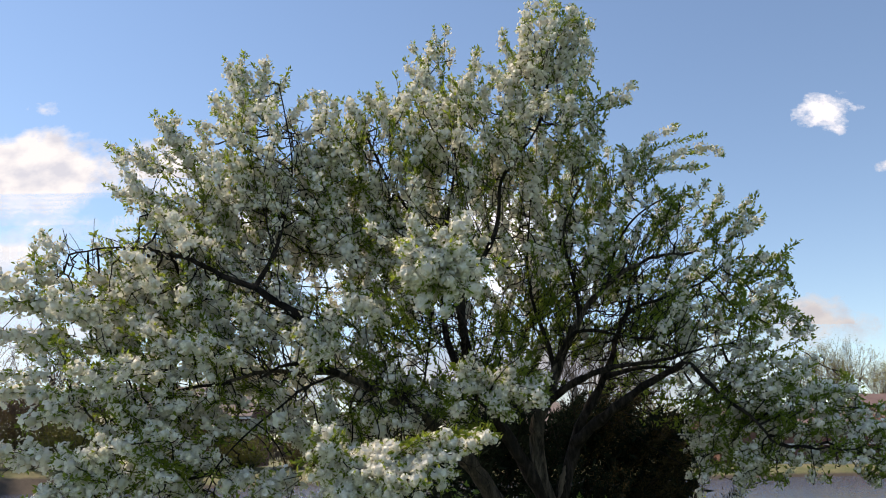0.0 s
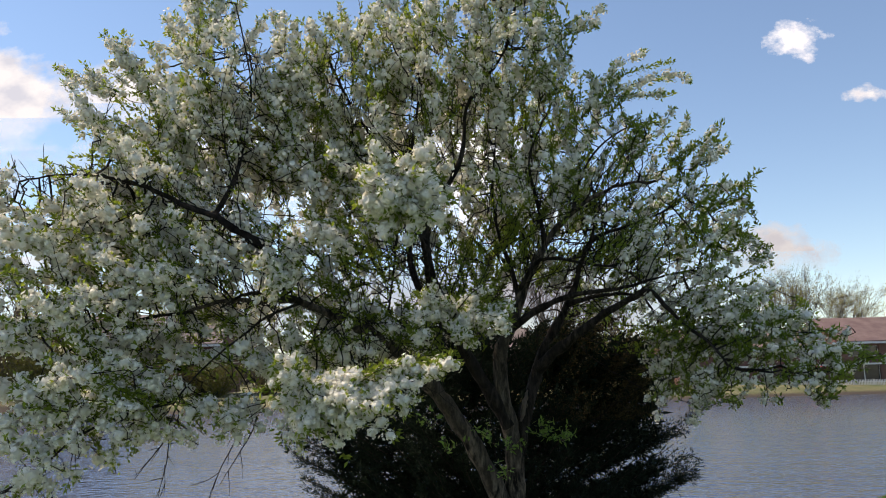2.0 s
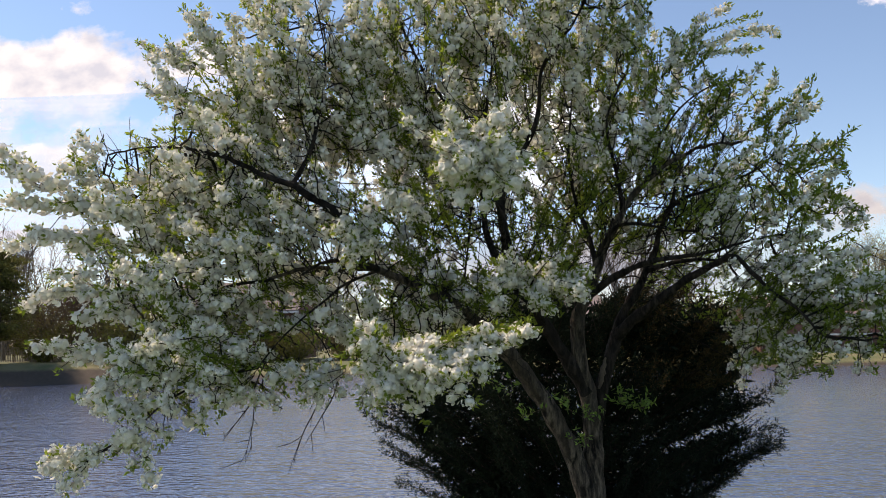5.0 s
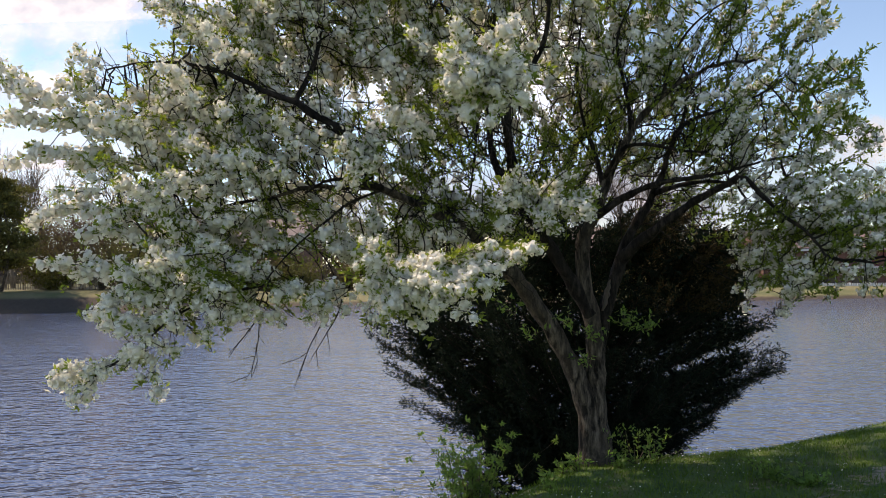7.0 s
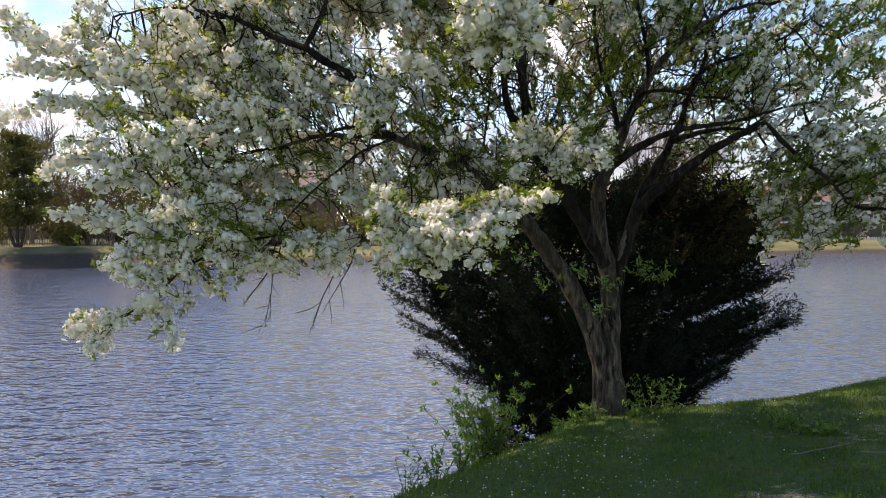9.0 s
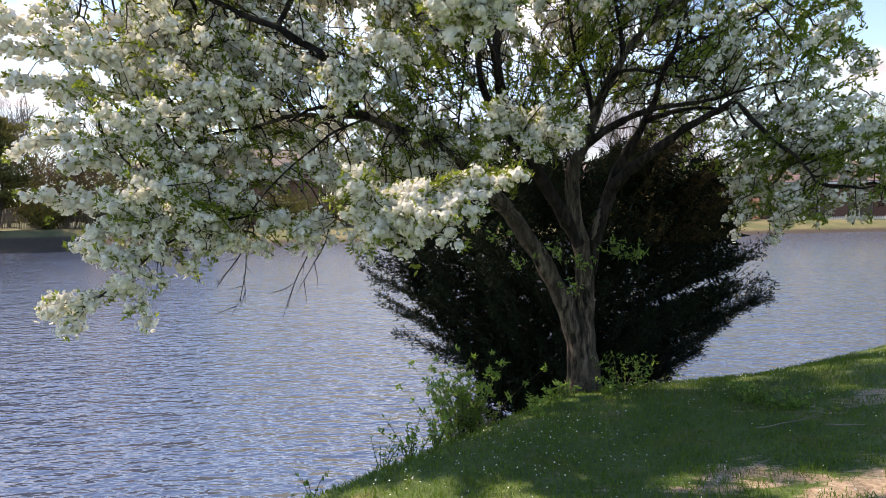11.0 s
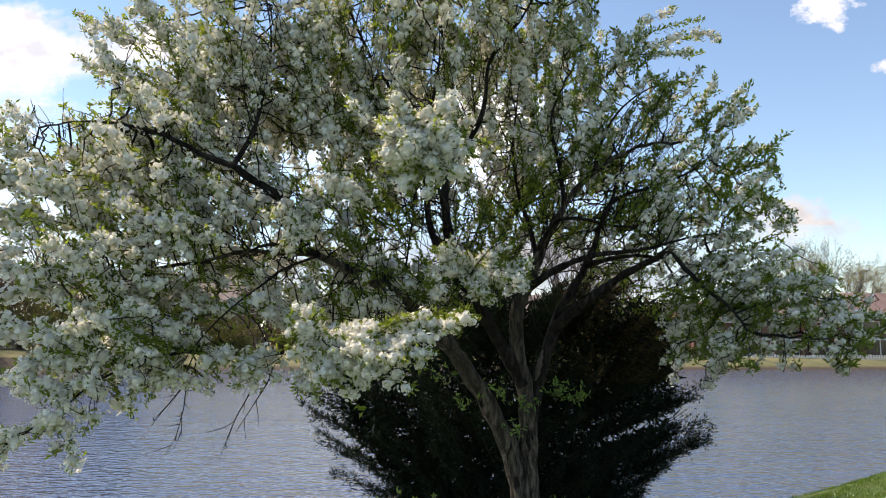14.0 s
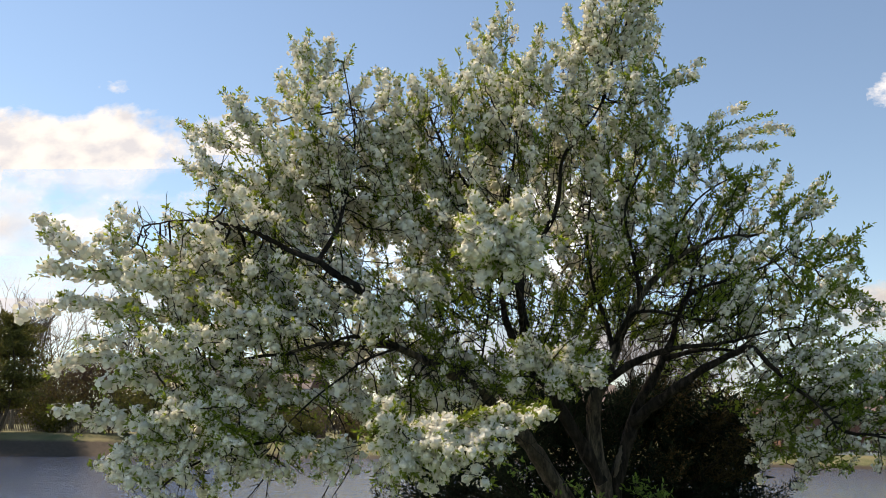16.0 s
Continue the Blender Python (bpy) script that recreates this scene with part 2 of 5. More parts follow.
def thing(name, at, label, category, group=""):
    ob = new(name)
    ob.location = at
    ob.empty_display_size = 0.2
    return tagged(ob, label, category, group)


def turns(axis_z, spin):
    """Rotation matrices (n, 3, 3) whose third column is axis_z, turned by spin about it."""
    z = axis_z / np.linalg.norm(axis_z, axis=1, keepdims=True)
    ref = np.where(np.abs(z[:, 2:3]) < 0.9, np.array([[0.0, 0, 1]]), np.array([[1.0, 0, 0]]))
    x = np.cross(ref, z)
    x /= np.linalg.norm(x, axis=1, keepdims=True)
    y = np.cross(z, x)
    c, s = np.cos(spin)[:, None], np.sin(spin)[:, None]
    return np.stack([x * c + y * s, y * c - x * s, z], 2)


def scatter(tv, tf, place, rot, size):
    """Copies of a small template (verts, faces) joined into two arrays."""
    n, k = len(place), len(tv)
    v = np.einsum("nij,kj->nki", rot, tv) * size[:, None, None] + place[:, None, :]
    f = tf[None] + (np.arange(n) * k)[:, None, None]
    return v.reshape(-1, 3), f.reshape(-1, tf.shape[1])


def tubes(chains, sides):
    """Tapered tubes round polylines: chains of (points, radii)."""
    vs, fs, base = [], [], 0
    ang = np.arange(sides) * 2 * np.pi / sides
    ring = np.stack([np.cos(ang), np.sin(ang)], 1)
    for pts, rad in chains:
        n = len(pts)
        d = np.gradient(pts, axis=0)
        d /= np.linalg.norm(d, axis=1, keepdims=True) + 1e-9
        ref = np.array([0.0, 0, 1]) if abs(d[:, 2]).mean() < 0.8 else np.array([1.0, 0, 0])
        x = np.cross(d, ref)
        x /= np.linalg.norm(x, axis=1, keepdims=True) + 1e-9
        y = np.cross(d, x)
        v = pts[:, None] + rad[:, None, None] * (ring[None, :, :1] * x[:, None] + ring[None, :, 1:] * y[:, None])
        i = base + np.arange(n - 1)[:, None] * sides + np.arange(sides)[None]
        j = base + np.arange(n - 1)[:, None] * sides + (np.arange(sides)[None] + 1) % sides
        fs.append(np.stack([i, j, j + sides, i + sides], 2).reshape(-1, 4))
        vs.append(v.reshape(-1, 3))
        base += n * sides
    return np.concatenate(vs), np.concatenate(fs)


def smooth_line(pts, step):
    """A polyline rounded off and cut into even steps."""
    p = np.array(pts, float)
    for _ in range(2):
        q = np.empty((2 * len(p) - 2, 3))
        q[0::2], q[1::2] = 0.75 * p[:-1] + 0.25 * p[1:], 0.25 * p[:-1] + 0.75 * p[1:]
        p = np.vstack([p[:1], q, p[-1:]])
    s = np.r_[0, np.cumsum(np.linalg.norm(np.diff(p, axis=0), axis=1))]
    at = np.linspace(0, s[-1], max(2, int(s[-1] / step) + 1))
    return np.stack([np.interp(at, s, p[:, k]) for k in range(3)], 1)


# ---------------------------------------------------------------- ground and water
WATER_Z = -2.05


def crest(x):
    """Where the near lawn ends and the bank falls to the water."""
    return np.interp(x, [-60, -6, -0.9, -0.45, 0.1, 0.7, 1.6, 2.5, 4.2, 6.6, 30, 120], [-50, -1.2, 4.1, 4.75, 5.5, 6.5, 6.75, 7.05, 8.3, 10.2, 29, 95])


def far_shore(x):
    return np.interp(x, [-400, -60, -45, -20, 20, 55, 400], [60, 69, 73, 84, 86, 90, 130])


def height(x, y):
    e = (y - crest(x)) / 0.28
    near = -0.62 * 0.28 * np.logaddexp(0, e)
    near = near + 0.05 * np.sin(1.1 * x + 0.6) * np.sin(0.9 * y) * (e < 0)
    far = np.interp(y - far_shore(x), [-8, 0, 0.5, 5, 30, 300], [-3.0, -2.05, -1.65, -0.75, -0.55, 0.6])
    far = far + np.interp(x, [-42, -28], [1, 0]) * np.interp(y - far_shore(x), [0, 1.5, 4, 30, 300], [0, 0.5, 0.75, 0.62, 0])
    side = np.interp(np.abs(x), [150, 175], [-3.2, -0.8])
    return np.maximum(np.maximum(np.maximum(near, -3.2), far), side)


def spread(fine, reach, n, mid):
    u = np.linspace(-1, 1, n)
    return mid + fine * u * n / 2 + np.sign(u) * reach * np.abs(u) ** 7


gx, gy = spread(0.14, 3000, 230, 2.0), spread(0.17, 3000, 250, 8.0)
far_rows = np.linspace(64, 100, 40)
gy = np.unique(np.concatenate([gy, far_rows]))
X, Y = np.meshgrid(gx, gy)
Z = height(X, Y)
Z += 0.012 * np.sin(9 * X + 3 * np.sin(4 * Y)) * np.sin(8 * Y + X) * (np.hypot(X - 2, Y - 7) < 12)
nx, ny = len(gx), len(gy)
q = (np.arange(ny - 1)[:, None] * nx + np.arange(nx - 1)[None]).ravel()
ground = new("ground", mesh_of("ground", np.stack([X, Y, Z], 2).reshape(-1, 3), np.stack([q, q + 1, q + nx + 1, q + nx], 1), GROUND, True))
tagged(ground, "grassy bank sloping down to a pond, worn bare in places", "ground", kind="structure")
bm = bmesh.new()
bmesh.ops.create_grid(bm, x_segments=8, y_segments=8, size=1, matrix=Matrix.Translation((0, 20, WATER_Z)) @ Matrix.Diagonal((180, 130, 1, 1)))
me = bpy.data.meshes.new("water")
bm.to_mesh(me)
bm.free()
me.materials.append(WATER)
water = tagged(new("water", me), "rippled blue-grey pond water reflecting the sky", "water", kind="structure")

# ---------------------------------------------------------------- the blossoming tree
STEP = 0.07
limbs = []


def limb(pts, r0, r1):
    """A bough: its line, and its thickness at both ends."""
    limbs.append((smooth_line(pts, STEP), r0, r1))


limb([(0.86, 6.42, -0.11), (0.84, 6.42, 0.10), (0.83, 6.43, 0.28), (0.85, 6.43, 0.55), (0.87, 6.43, 0.88)], 0.112, 0.050)
limb([(0.80, 6.40, -0.12), (0.81, 6.40, 0.10), (0.80, 6.40, 0.33), (0.72, 6.38, 0.59), (0.59, 6.35, 0.85), (0.44, 6.28, 1.12), (0.29, 6.20, 1.33)], 0.096, 0.066)
limb([(0.89, 6.43, -0.13), (0.88, 6.43, 0.10), (0.86, 6.43, 0.33), (0.87, 6.42, 0.61), (0.87, 6.42, 0.88), (0.85, 6.42, 1.11), (0.79, 6.40, 1.32), (0.77, 6.38, 1.55)], 0.112, 0.060)
limb([(0.29, 6.20, 1.33), (0.07, 6.05, 1.60), (-0.18, 5.85, 1.82), (-0.40, 5.70, 1.94), (-0.60, 5.60, 2.02), (-0.79, 5.52, 2.11), (-0.98, 5.46, 2.09), (-1.17, 5.40, 2.10), (-1.30, 5.36, 2.09), (-1.50, 5.30, 2.01)], 0.068, 0.012)
limb([(0.77, 6.38, 1.55), (0.76, 6.35, 1.76), (0.87, 6.30, 1.93), (0.95, 6.30, 2.19), (1.13, 6.30, 2.54), (1.26, 6.30, 2.74), (1.43, 6.25, 2.89), (1.63, 6.20, 3.03), (1.84, 6.10, 3.09), (2.06, 6.00, 3.07)], 0.062, 0.010)
limb([(0.86, 6.47, 0.60), (0.90, 6.45, 0.98), (0.98, 6.45, 1.23), (1.07, 6.50, 1.48), (1.15, 6.50, 1.76), (1.30, 6.50, 1.97), (1.46, 6.55, 2.25), (1.53, 6.60, 2.45), (1.62, 6.60, 2.63), (1.69, 6.60, 2.84), (1.71, 6.60, 3.09)], 0.085, 0.012)
limb([(1.09, 6.50, 1.56), (1.23, 6.40, 1.71), (1.39, 6.25, 1.84), (1.58, 6.10, 2.00), (1.77, 6.00, 2.10), (1.93, 5.90, 2.19), (1.99, 5.80, 2.03), (2.12, 5.75, 1.88), (2.27, 5.70, 1.76), (2.37, 5.60, 1.57)], 0.054, 0.009)
limb([(0.85, 6.32, 1.90), (1.06, 6.20, 2.05), (1.26, 6.10, 2.14), (1.50, 6.05, 2.18), (1.77, 6.00, 2.20), (2.02, 6.00, 2.28), (2.30, 6.00, 2.33)], 0.036, 0.007)
limb([(1.39, 6.50, 2.12), (1.57, 6.35, 2.17), (1.75, 6.20, 2.18), (1.93, 6.10, 2.14)], 0.026, 0.010)
limb([(0.83, 6.40, 1.12), (0.71, 6.38, 1.34), (0.54, 6.30, 1.59), (0.38, 6.20, 1.92), (0.25, 6.10, 2.20), (0.17, 6.05, 2.51), (0.15, 6.00, 2.77), (0.25, 6.00, 2.94), (0.40, 6.00, 3.12), (0.50, 6.05, 3.42), (0.52, 6.10, 3.77), (0.68, 6.10, 3.98), (0.88, 6.15, 4.29)], 0.062, 0.010)
limb([(-0.86, 5.50, 2.16), (-0.86, 5.42, 2.26), (-0.90, 5.36, 2.39), (-1.05, 5.30, 2.51), (-1.21, 5.30, 2.59), (-1.33, 5.30, 2.69), (-1.49, 5.30, 2.73), (-1.73, 5.32, 2.86), (-1.98, 5.35, 2.97), (-2.36, 5.38, 3.03), (-2.74, 5.40, 2.97)], 0.040, 0.006)
limb([(-1.34, 5.35, 2.70), (-1.26, 5.60, 3.01), (-1.26, 5.90, 3.44), (-1.23, 6.00, 3.90), (-1.32, 6.05, 4.32), (-1.41, 6.10, 4.69)], 0.020, 0.005)
limb([(-0.75, 5.50, 2.09), (-0.89, 5.40, 2.12), (-1.04, 5.34, 2.15), (-1.16, 5.30, 2.11), (-1.26, 5.28, 2.04)], 0.026, 0.008)
limb([(-0.75, 5.52, 2.08), (-0.93, 5.40, 2.00), (-1.02, 5.30, 1.93), (-1.09, 5.22, 1.84), (-1.23, 5.15, 1.73), (-1.41, 5.10, 1.54), (-1.51, 5.10, 1.40)], 0.011, 0.005)
limb([(-1.46, 5.30, 2.01), (-1.76, 5.25, 1.98), (-2.06, 5.20, 1.86), (-2.36, 5.15, 1.67)], 0.013, 0.005)
limb([(-1.51, 5.10, 1.41), (-1.76, 5.10, 1.36), (-2.10, 5.05, 1.22), (-2.27, 5.00, 1.03), (-2.45, 5.00, 0.92), (-2.59, 5.00, 0.83), (-2.71, 5.00, 0.74)], 0.012, 0.004)
limb([(0.43, 6.25, 1.82), (0.19, 6.30, 2.08), (0.04, 6.40, 2.42), (0.02, 6.45, 2.79), (-0.07, 6.40, 3.20), (-0.24, 6.30, 3.53), (-0.46, 6.20, 3.82), (-0.63, 6.20, 4.22)], 0.040, 0.010)
limb([(0.19, 6.20, 2.16), (0.15, 5.60, 2.49), (0.05, 5.10, 2.64), (-0.02, 4.85, 2.74)], 0.026, 0.010)
limb([(0.05, 6.05, 1.62), (-0.23, 5.40, 1.56), (-0.46, 4.95, 1.53), (-0.64, 4.72, 1.48)], 0.028, 0.008)
limb([(0.50, 6.28, 1.67), (0.39, 5.70, 1.85), (0.31, 5.10, 1.91)], 0.022, 0.008)
limb([(0.94, 6.30, 2.21), (1.05, 6.10, 2.46), (1.24, 6.00, 2.45), (1.47, 5.95, 2.38), (1.72, 5.90, 2.35), (1.88, 5.90, 2.22)], 0.020, 0.007)
limb([(1.53, 6.60, 2.46), (1.59, 6.40, 2.69), (1.88, 6.20, 2.74), (2.18, 6.10, 2.85), (2.38, 6.10, 3.02)], 0.022, 0.006)
limb([(0.93, 6.30, 2.15), (0.88, 6.30, 2.42), (0.78, 6.30, 2.69), (0.73, 6.30, 3.05), (0.78, 6.30, 3.49)], 0.024, 0.007)
limb([(0.15, 6.00, 2.76), (0.02, 6.05, 3.18), (0.09, 6.00, 3.54), (0.14, 6.00, 3.92)], 0.028, 0.008)
limb([(1.17, 6.30, 2.61), (1.14, 6.35, 2.96), (1.05, 6.35, 3.36), (1.18, 6.30, 3.65)], 0.022, 0.007)
limb([(1.42, 6.25, 2.88), (1.48, 6.30, 3.15), (1.65, 6.30, 3.45), (1.92, 6.20, 3.62), (2.11, 6.15, 3.64)], 0.016, 0.005)
limb([(-0.07, 6.40, 3.20), (-0.07, 6.30, 2.72), (-0.11, 6.10, 2.28), (-0.14, 6.00, 2.06)], 0.012, 0.008)

# masses of the crown: x, y, z, half width, half height, density
TOP = [(0.98, 6.20, 4.93, 0.46, 0.43, 1.0), (0.00, 6.20, 4.94, 0.21, 0.27, 1.0), (0.60, 6.20, 4.33, 0.77, 0.46, 1.0), (1.35, 6.20, 4.45, 0.20, 0.25, 1.0), (1.30, 6.10, 4.05, 0.22, 0.22, 1.0),
       (-0.14, 5.80, 4.16, 0.48, 0.38, 1.1), (-0.77, 6.00, 4.07, 0.59, 0.37, 1.0), (0.00, 5.80, 3.61, 0.56, 0.37, 1.0), (0.93, 6.60, 3.84, 0.58, 0.48, 0.9),
       (1.32, 6.40, 3.95, 0.26, 0.30, 0.7), (-0.78, 6.20, 3.55, 0.64, 0.44, 1.0), (1.09, 6.30, 5.39, 0.22, 0.25, 1.0)]
UPPER_WEST = [(-1.70, 6.20, 4.77, 0.22, 0.27, 1.0), (-1.49, 5.90, 4.03, 0.54, 0.37, 1.0), (-2.12, 5.90, 4.10, 0.20, 0.17, 1.0), (-2.25, 5.80, 3.80, 0.20, 0.17, 1.0),
              (-2.02, 5.70, 3.58, 0.53, 0.31, 1.0), (-2.30, 5.70, 3.48, 0.17, 0.12, 1.0), (-2.65, 5.40, 2.97, 0.35, 0.21, 1.0), (-2.05, 5.40, 2.93, 0.58, 0.36, 1.1),
              (-1.52, 6.00, 3.44, 0.68, 0.44, 1.0), (-2.85, 5.40, 2.58, 0.26, 0.10, 1.0), (-2.50, 5.30, 2.50, 0.40, 0.25, 1.1),
              (-1.95, 5.35, 2.62, 0.42, 0.26, 1.2), (-2.20, 5.80, 2.95, 0.45, 0.35, 1.1), (-2.30, 5.90, 2.55, 0.45, 0.30, 1.0), (-1.62, 5.25, 2.30, 0.40, 0.22, 1.2)]
LOWER_WEST = [(-2.55, 5.30, 2.24, 0.28, 0.12, 1.0), (-2.62, 5.20, 1.92, 0.20, 0.09, 1.0), (-2.19, 5.20, 2.05, 0.55, 0.34, 1.2),
              (-2.36, 5.10, 1.52, 0.28, 0.17, 1.1), (-1.90, 5.20, 1.55, 0.50, 0.33, 1.2), (-2.24, 5.10, 1.17, 0.32, 0.17, 0.9),
              (-1.71, 5.20, 1.43, 0.38, 0.20, 1.0), (-1.17, 5.20, 1.33, 0.23, 0.12, 1.1),
              (-1.57, 5.50, 1.93, 0.52, 0.30, 1.0), (-0.97, 5.50, 1.69, 0.42, 0.21, 1.0)]
FRONT = [(-0.63, 5.20, 2.47, 0.40, 0.20, 1.2), (-1.33, 5.40, 2.54, 0.47, 0.30, 1.0), (-0.85, 5.00, 2.22, 0.15, 0.13, 1.6),
         (-0.03, 5.80, 1.89, 0.48, 0.22, 1.1), (-0.90, 6.10, 1.95, 0.55, 0.30, 1.0), (0.20, 6.50, 2.00, 0.50, 0.35, 0.9), (-0.45, 6.40, 1.75, 0.45, 0.25, 0.9), (-0.10, 5.20, 1.76, 0.34, 0.13, 1.5), (-0.55, 5.20, 1.86, 0.35, 0.18, 1.4), (-0.39, 6.40, 3.25, 0.80, 0.45, 0.9), (-0.52, 5.80, 2.18, 0.53, 0.26, 1.0)]
EAST = [(1.62, 6.20, 3.84, 0.28, 0.22, 1.1), (1.95, 6.20, 3.62, 0.28, 0.16, 1.0), (1.60, 6.50, 3.38, 0.63, 0.42, 1.0), (2.10, 6.10, 3.37, 0.43, 0.28, 1.2),
        (2.58, 6.10, 3.42, 0.18, 0.16, 0.8), (2.65, 6.00, 2.96, 0.25, 0.25, 1.2), (2.22, 6.30, 2.84, 0.61, 0.36, 1.1), (2.70, 6.00, 2.53, 0.22, 0.15, 1.2),
        (2.90, 6.00, 2.49, 0.10, 0.08, 1.0), (2.40, 6.00, 2.15, 0.52, 0.30, 1.2), (1.17, 7.00, 2.76, 0.70, 0.43, 0.8), (1.77, 6.80, 2.53, 0.64, 0.32, 0.8)]
LOWER_EAST = [(2.31, 5.90, 1.76, 0.40, 0.27, 1.2), (2.71, 5.80, 1.67, 0.46, 0.25, 1.2), (3.14, 5.70, 1.61, 0.40, 0.21, 1.2), (3.45, 5.70, 1.56, 0.16, 0.10, 1.2),
              (2.16, 5.80, 1.43, 0.18, 0.14, 1.0), (2.48, 5.70, 1.37, 0.29, 0.08, 1.0), (2.95, 6.30, 1.85, 0.45, 0.30, 1.2), (2.45, 6.40, 1.60, 0.45, 0.28, 1.2), (3.17, 5.70, 1.37, 0.07, 0.10, 1.0)]
INNER = [(0.86, 6.30, 2.85, 0.50, 0.35, 0.6), (0.45, 6.40, 3.00, 0.40, 0.35, 0.8), (0.20, 6.00, 2.35, 0.45, 0.32, 0.7), (0.75, 6.60, 2.40, 0.55, 0.40, 0.5), (1.40, 5.80, 2.72, 0.50, 0.32, 0.5), (1.95, 5.75, 2.55, 0.50, 0.28, 0.6),
         (2.00, 6.00, 1.80, 0.30, 0.22, 0.9), (2.60, 5.90, 1.98, 0.45, 0.22, 1.0), (0.95, 5.90, 3.10, 0.50, 0.35, 0.7), (-0.30, 6.10, 2.60, 0.45, 0.30, 0.7)]
BACK = [(-1.07, 7.50, 3.80, 1.25, 0.70, 0.25), (0.85, 7.60, 4.05, 1.20, 0.75, 0.25), (-2.27, 6.80, 2.91, 1.10, 0.71, 0.25), (2.45, 7.30, 3.00, 0.75, 0.55, 0.25), (-0.43, 7.30, 2.80, 1.11, 0.50, 0.25),
        (1.00, 7.30, 2.55, 0.75, 0.50, 0.5), (1.90, 7.20, 2.40, 0.70, 0.45, 0.5), (-1.90, 6.50, 2.40, 0.75, 0.45, 0.5), (1.45, 7.40, 3.30, 0.70, 0.45, 0.4), (-1.2, 6.6, 2.2, 0.7, 0.35, 0.45)]


HEART = np.array([0.5, 6.3, 1.7])
MIDST = np.array([0.0, 0.1, 1.5])
# gaps through the crown, where sky and bare twigs show: x and z at its face, half width, half height
OPENINGS = [(-1.12, 2.29, 0.32, 0.17), (-0.95, 1.98, 0.26, 0.11), (-0.72, 2.35, 0.08, 0.12), (-1.85, 2.12, 0.13, 0.11), (-0.23, 2.18, 0.13, 0.12), (0.33, 2.40, 0.09, 0.13), (0.46, 2.22, 0.08, 0.08), (0.97, 2.05, 0.23, 0.27), (1.13, 2.19, 0.16, 0.12), (-2.22, 2.28, 0.07, 0.05), (-2.67, 2.02, 0.14, 0.07),
            (-1.61, 2.48, 0.09, 0.05), (-1.01, 2.90, 0.08, 0.08), (-3.19, 2.51, 0.25, 0.04), (-3.16, 2.23, 0.37, 0.07), (0.40, 3.34, 0.07, 0.09), (-1.97, 3.51, 0.07, 0.09), (-1.63, 3.32, 0.06, 0.07), (1.16, 3.12, 0.11, 0.08), (1.47, 3.23, 0.07, 0.07), (-3.04, 1.70, 0.25, 0.06), (2.14, 1.91, 0.09, 0.09), (1.40, 2.20, 0.11, 0.06), (-1.18, 2.43, 0.09, 0.07)]


sprays = []  # lines of flowering shoots: points, thickness of the blossom on them


def spray(pts, thick, shoots=2):
    """A bough's end: one shoot along the line, others close beside it that fan out from its foot."""
    line = smooth_line(pts, 0.026)
    u = np.linspace(0.15, 1, len(line))[:, None]
    for k in range(shoots):
        own = line + np.cumsum(rng.normal(0, 0.003, line.shape), 0) + (rng.normal(0, 0.010 + 0.012 * shoots, 3) * u * thick + np.cumsum(rng.normal(0, 0.005, line.shape), 0) if k else 0)
        sprays.append((own[: len(own) - (k % 2) * len(own) // 5], thick * (1.15 if k == 0 else 1.0), True))


def in_gap(p):
    """How deep a point lies in one of the gaps: 1 in the middle, 0 outside."""
    k = 5.4 / (p[1] - MIDST[1])
    x, z = p[0] * k, MIDST[2] + (p[2] - MIDST[2]) * k
    return max(0.0, max(1.2 - ((x - gx_) / rx) ** 2 - ((z - gz_) / rz) ** 2 for gx_, gz_, rx, rz in OPENINGS))


def fill(lobes, amount):
    """Slender shoots that point outwards, as many as the masses' size and density ask."""
    for x, y, z, rx, rz, dense in lobes:
        ry = 0.75 * rx + 0.12
        n = max(6, int(round(amount * dense * rx * ry * rz)))
        d = rng.normal(size=(n, 3))
        d *= (1.04 * rng.random(n) ** (1 / 2.8) / np.linalg.norm(d, axis=1))[:, None]
        foot = d * (rx, ry, rz) + (x, y, z)
        way = foot - HEART
        way /= np.linalg.norm(way, axis=1, keepdims=True)
        way = way + rng.normal(0, 0.55, way.shape) + np.array([0, 0, 0.35])
        way /= np.linalg.norm(way, axis=1, keepdims=True)
        long = np.minimum(rng.uniform(0.22, 0.46, n), 0.6 * (rx + rz))
        for p, w, l in zip(foot, way, long):
            if rng.random() < 0.92 * in_gap(p):
                continue
            k = max(5, int(l / 0.026))
            u = np.linspace(-0.8, 0.2, k)[:, None] * l
            bend = np.cross(w, rng.normal(0, 1, 3))
            line = p + w * u + bend * 0.5 * (u + 0.4 * l) ** 2 - np.array([0, 0, 0.25]) * u**2 + np.cumsum(rng.normal(0, 0.004, (k, 3)), 0)
            sprays.append((line, rng.uniform(0.8, 1.25) * (1 - 0.24 * np.clip((p[0] - 0.7) / 1.0, 0, 1)), False))


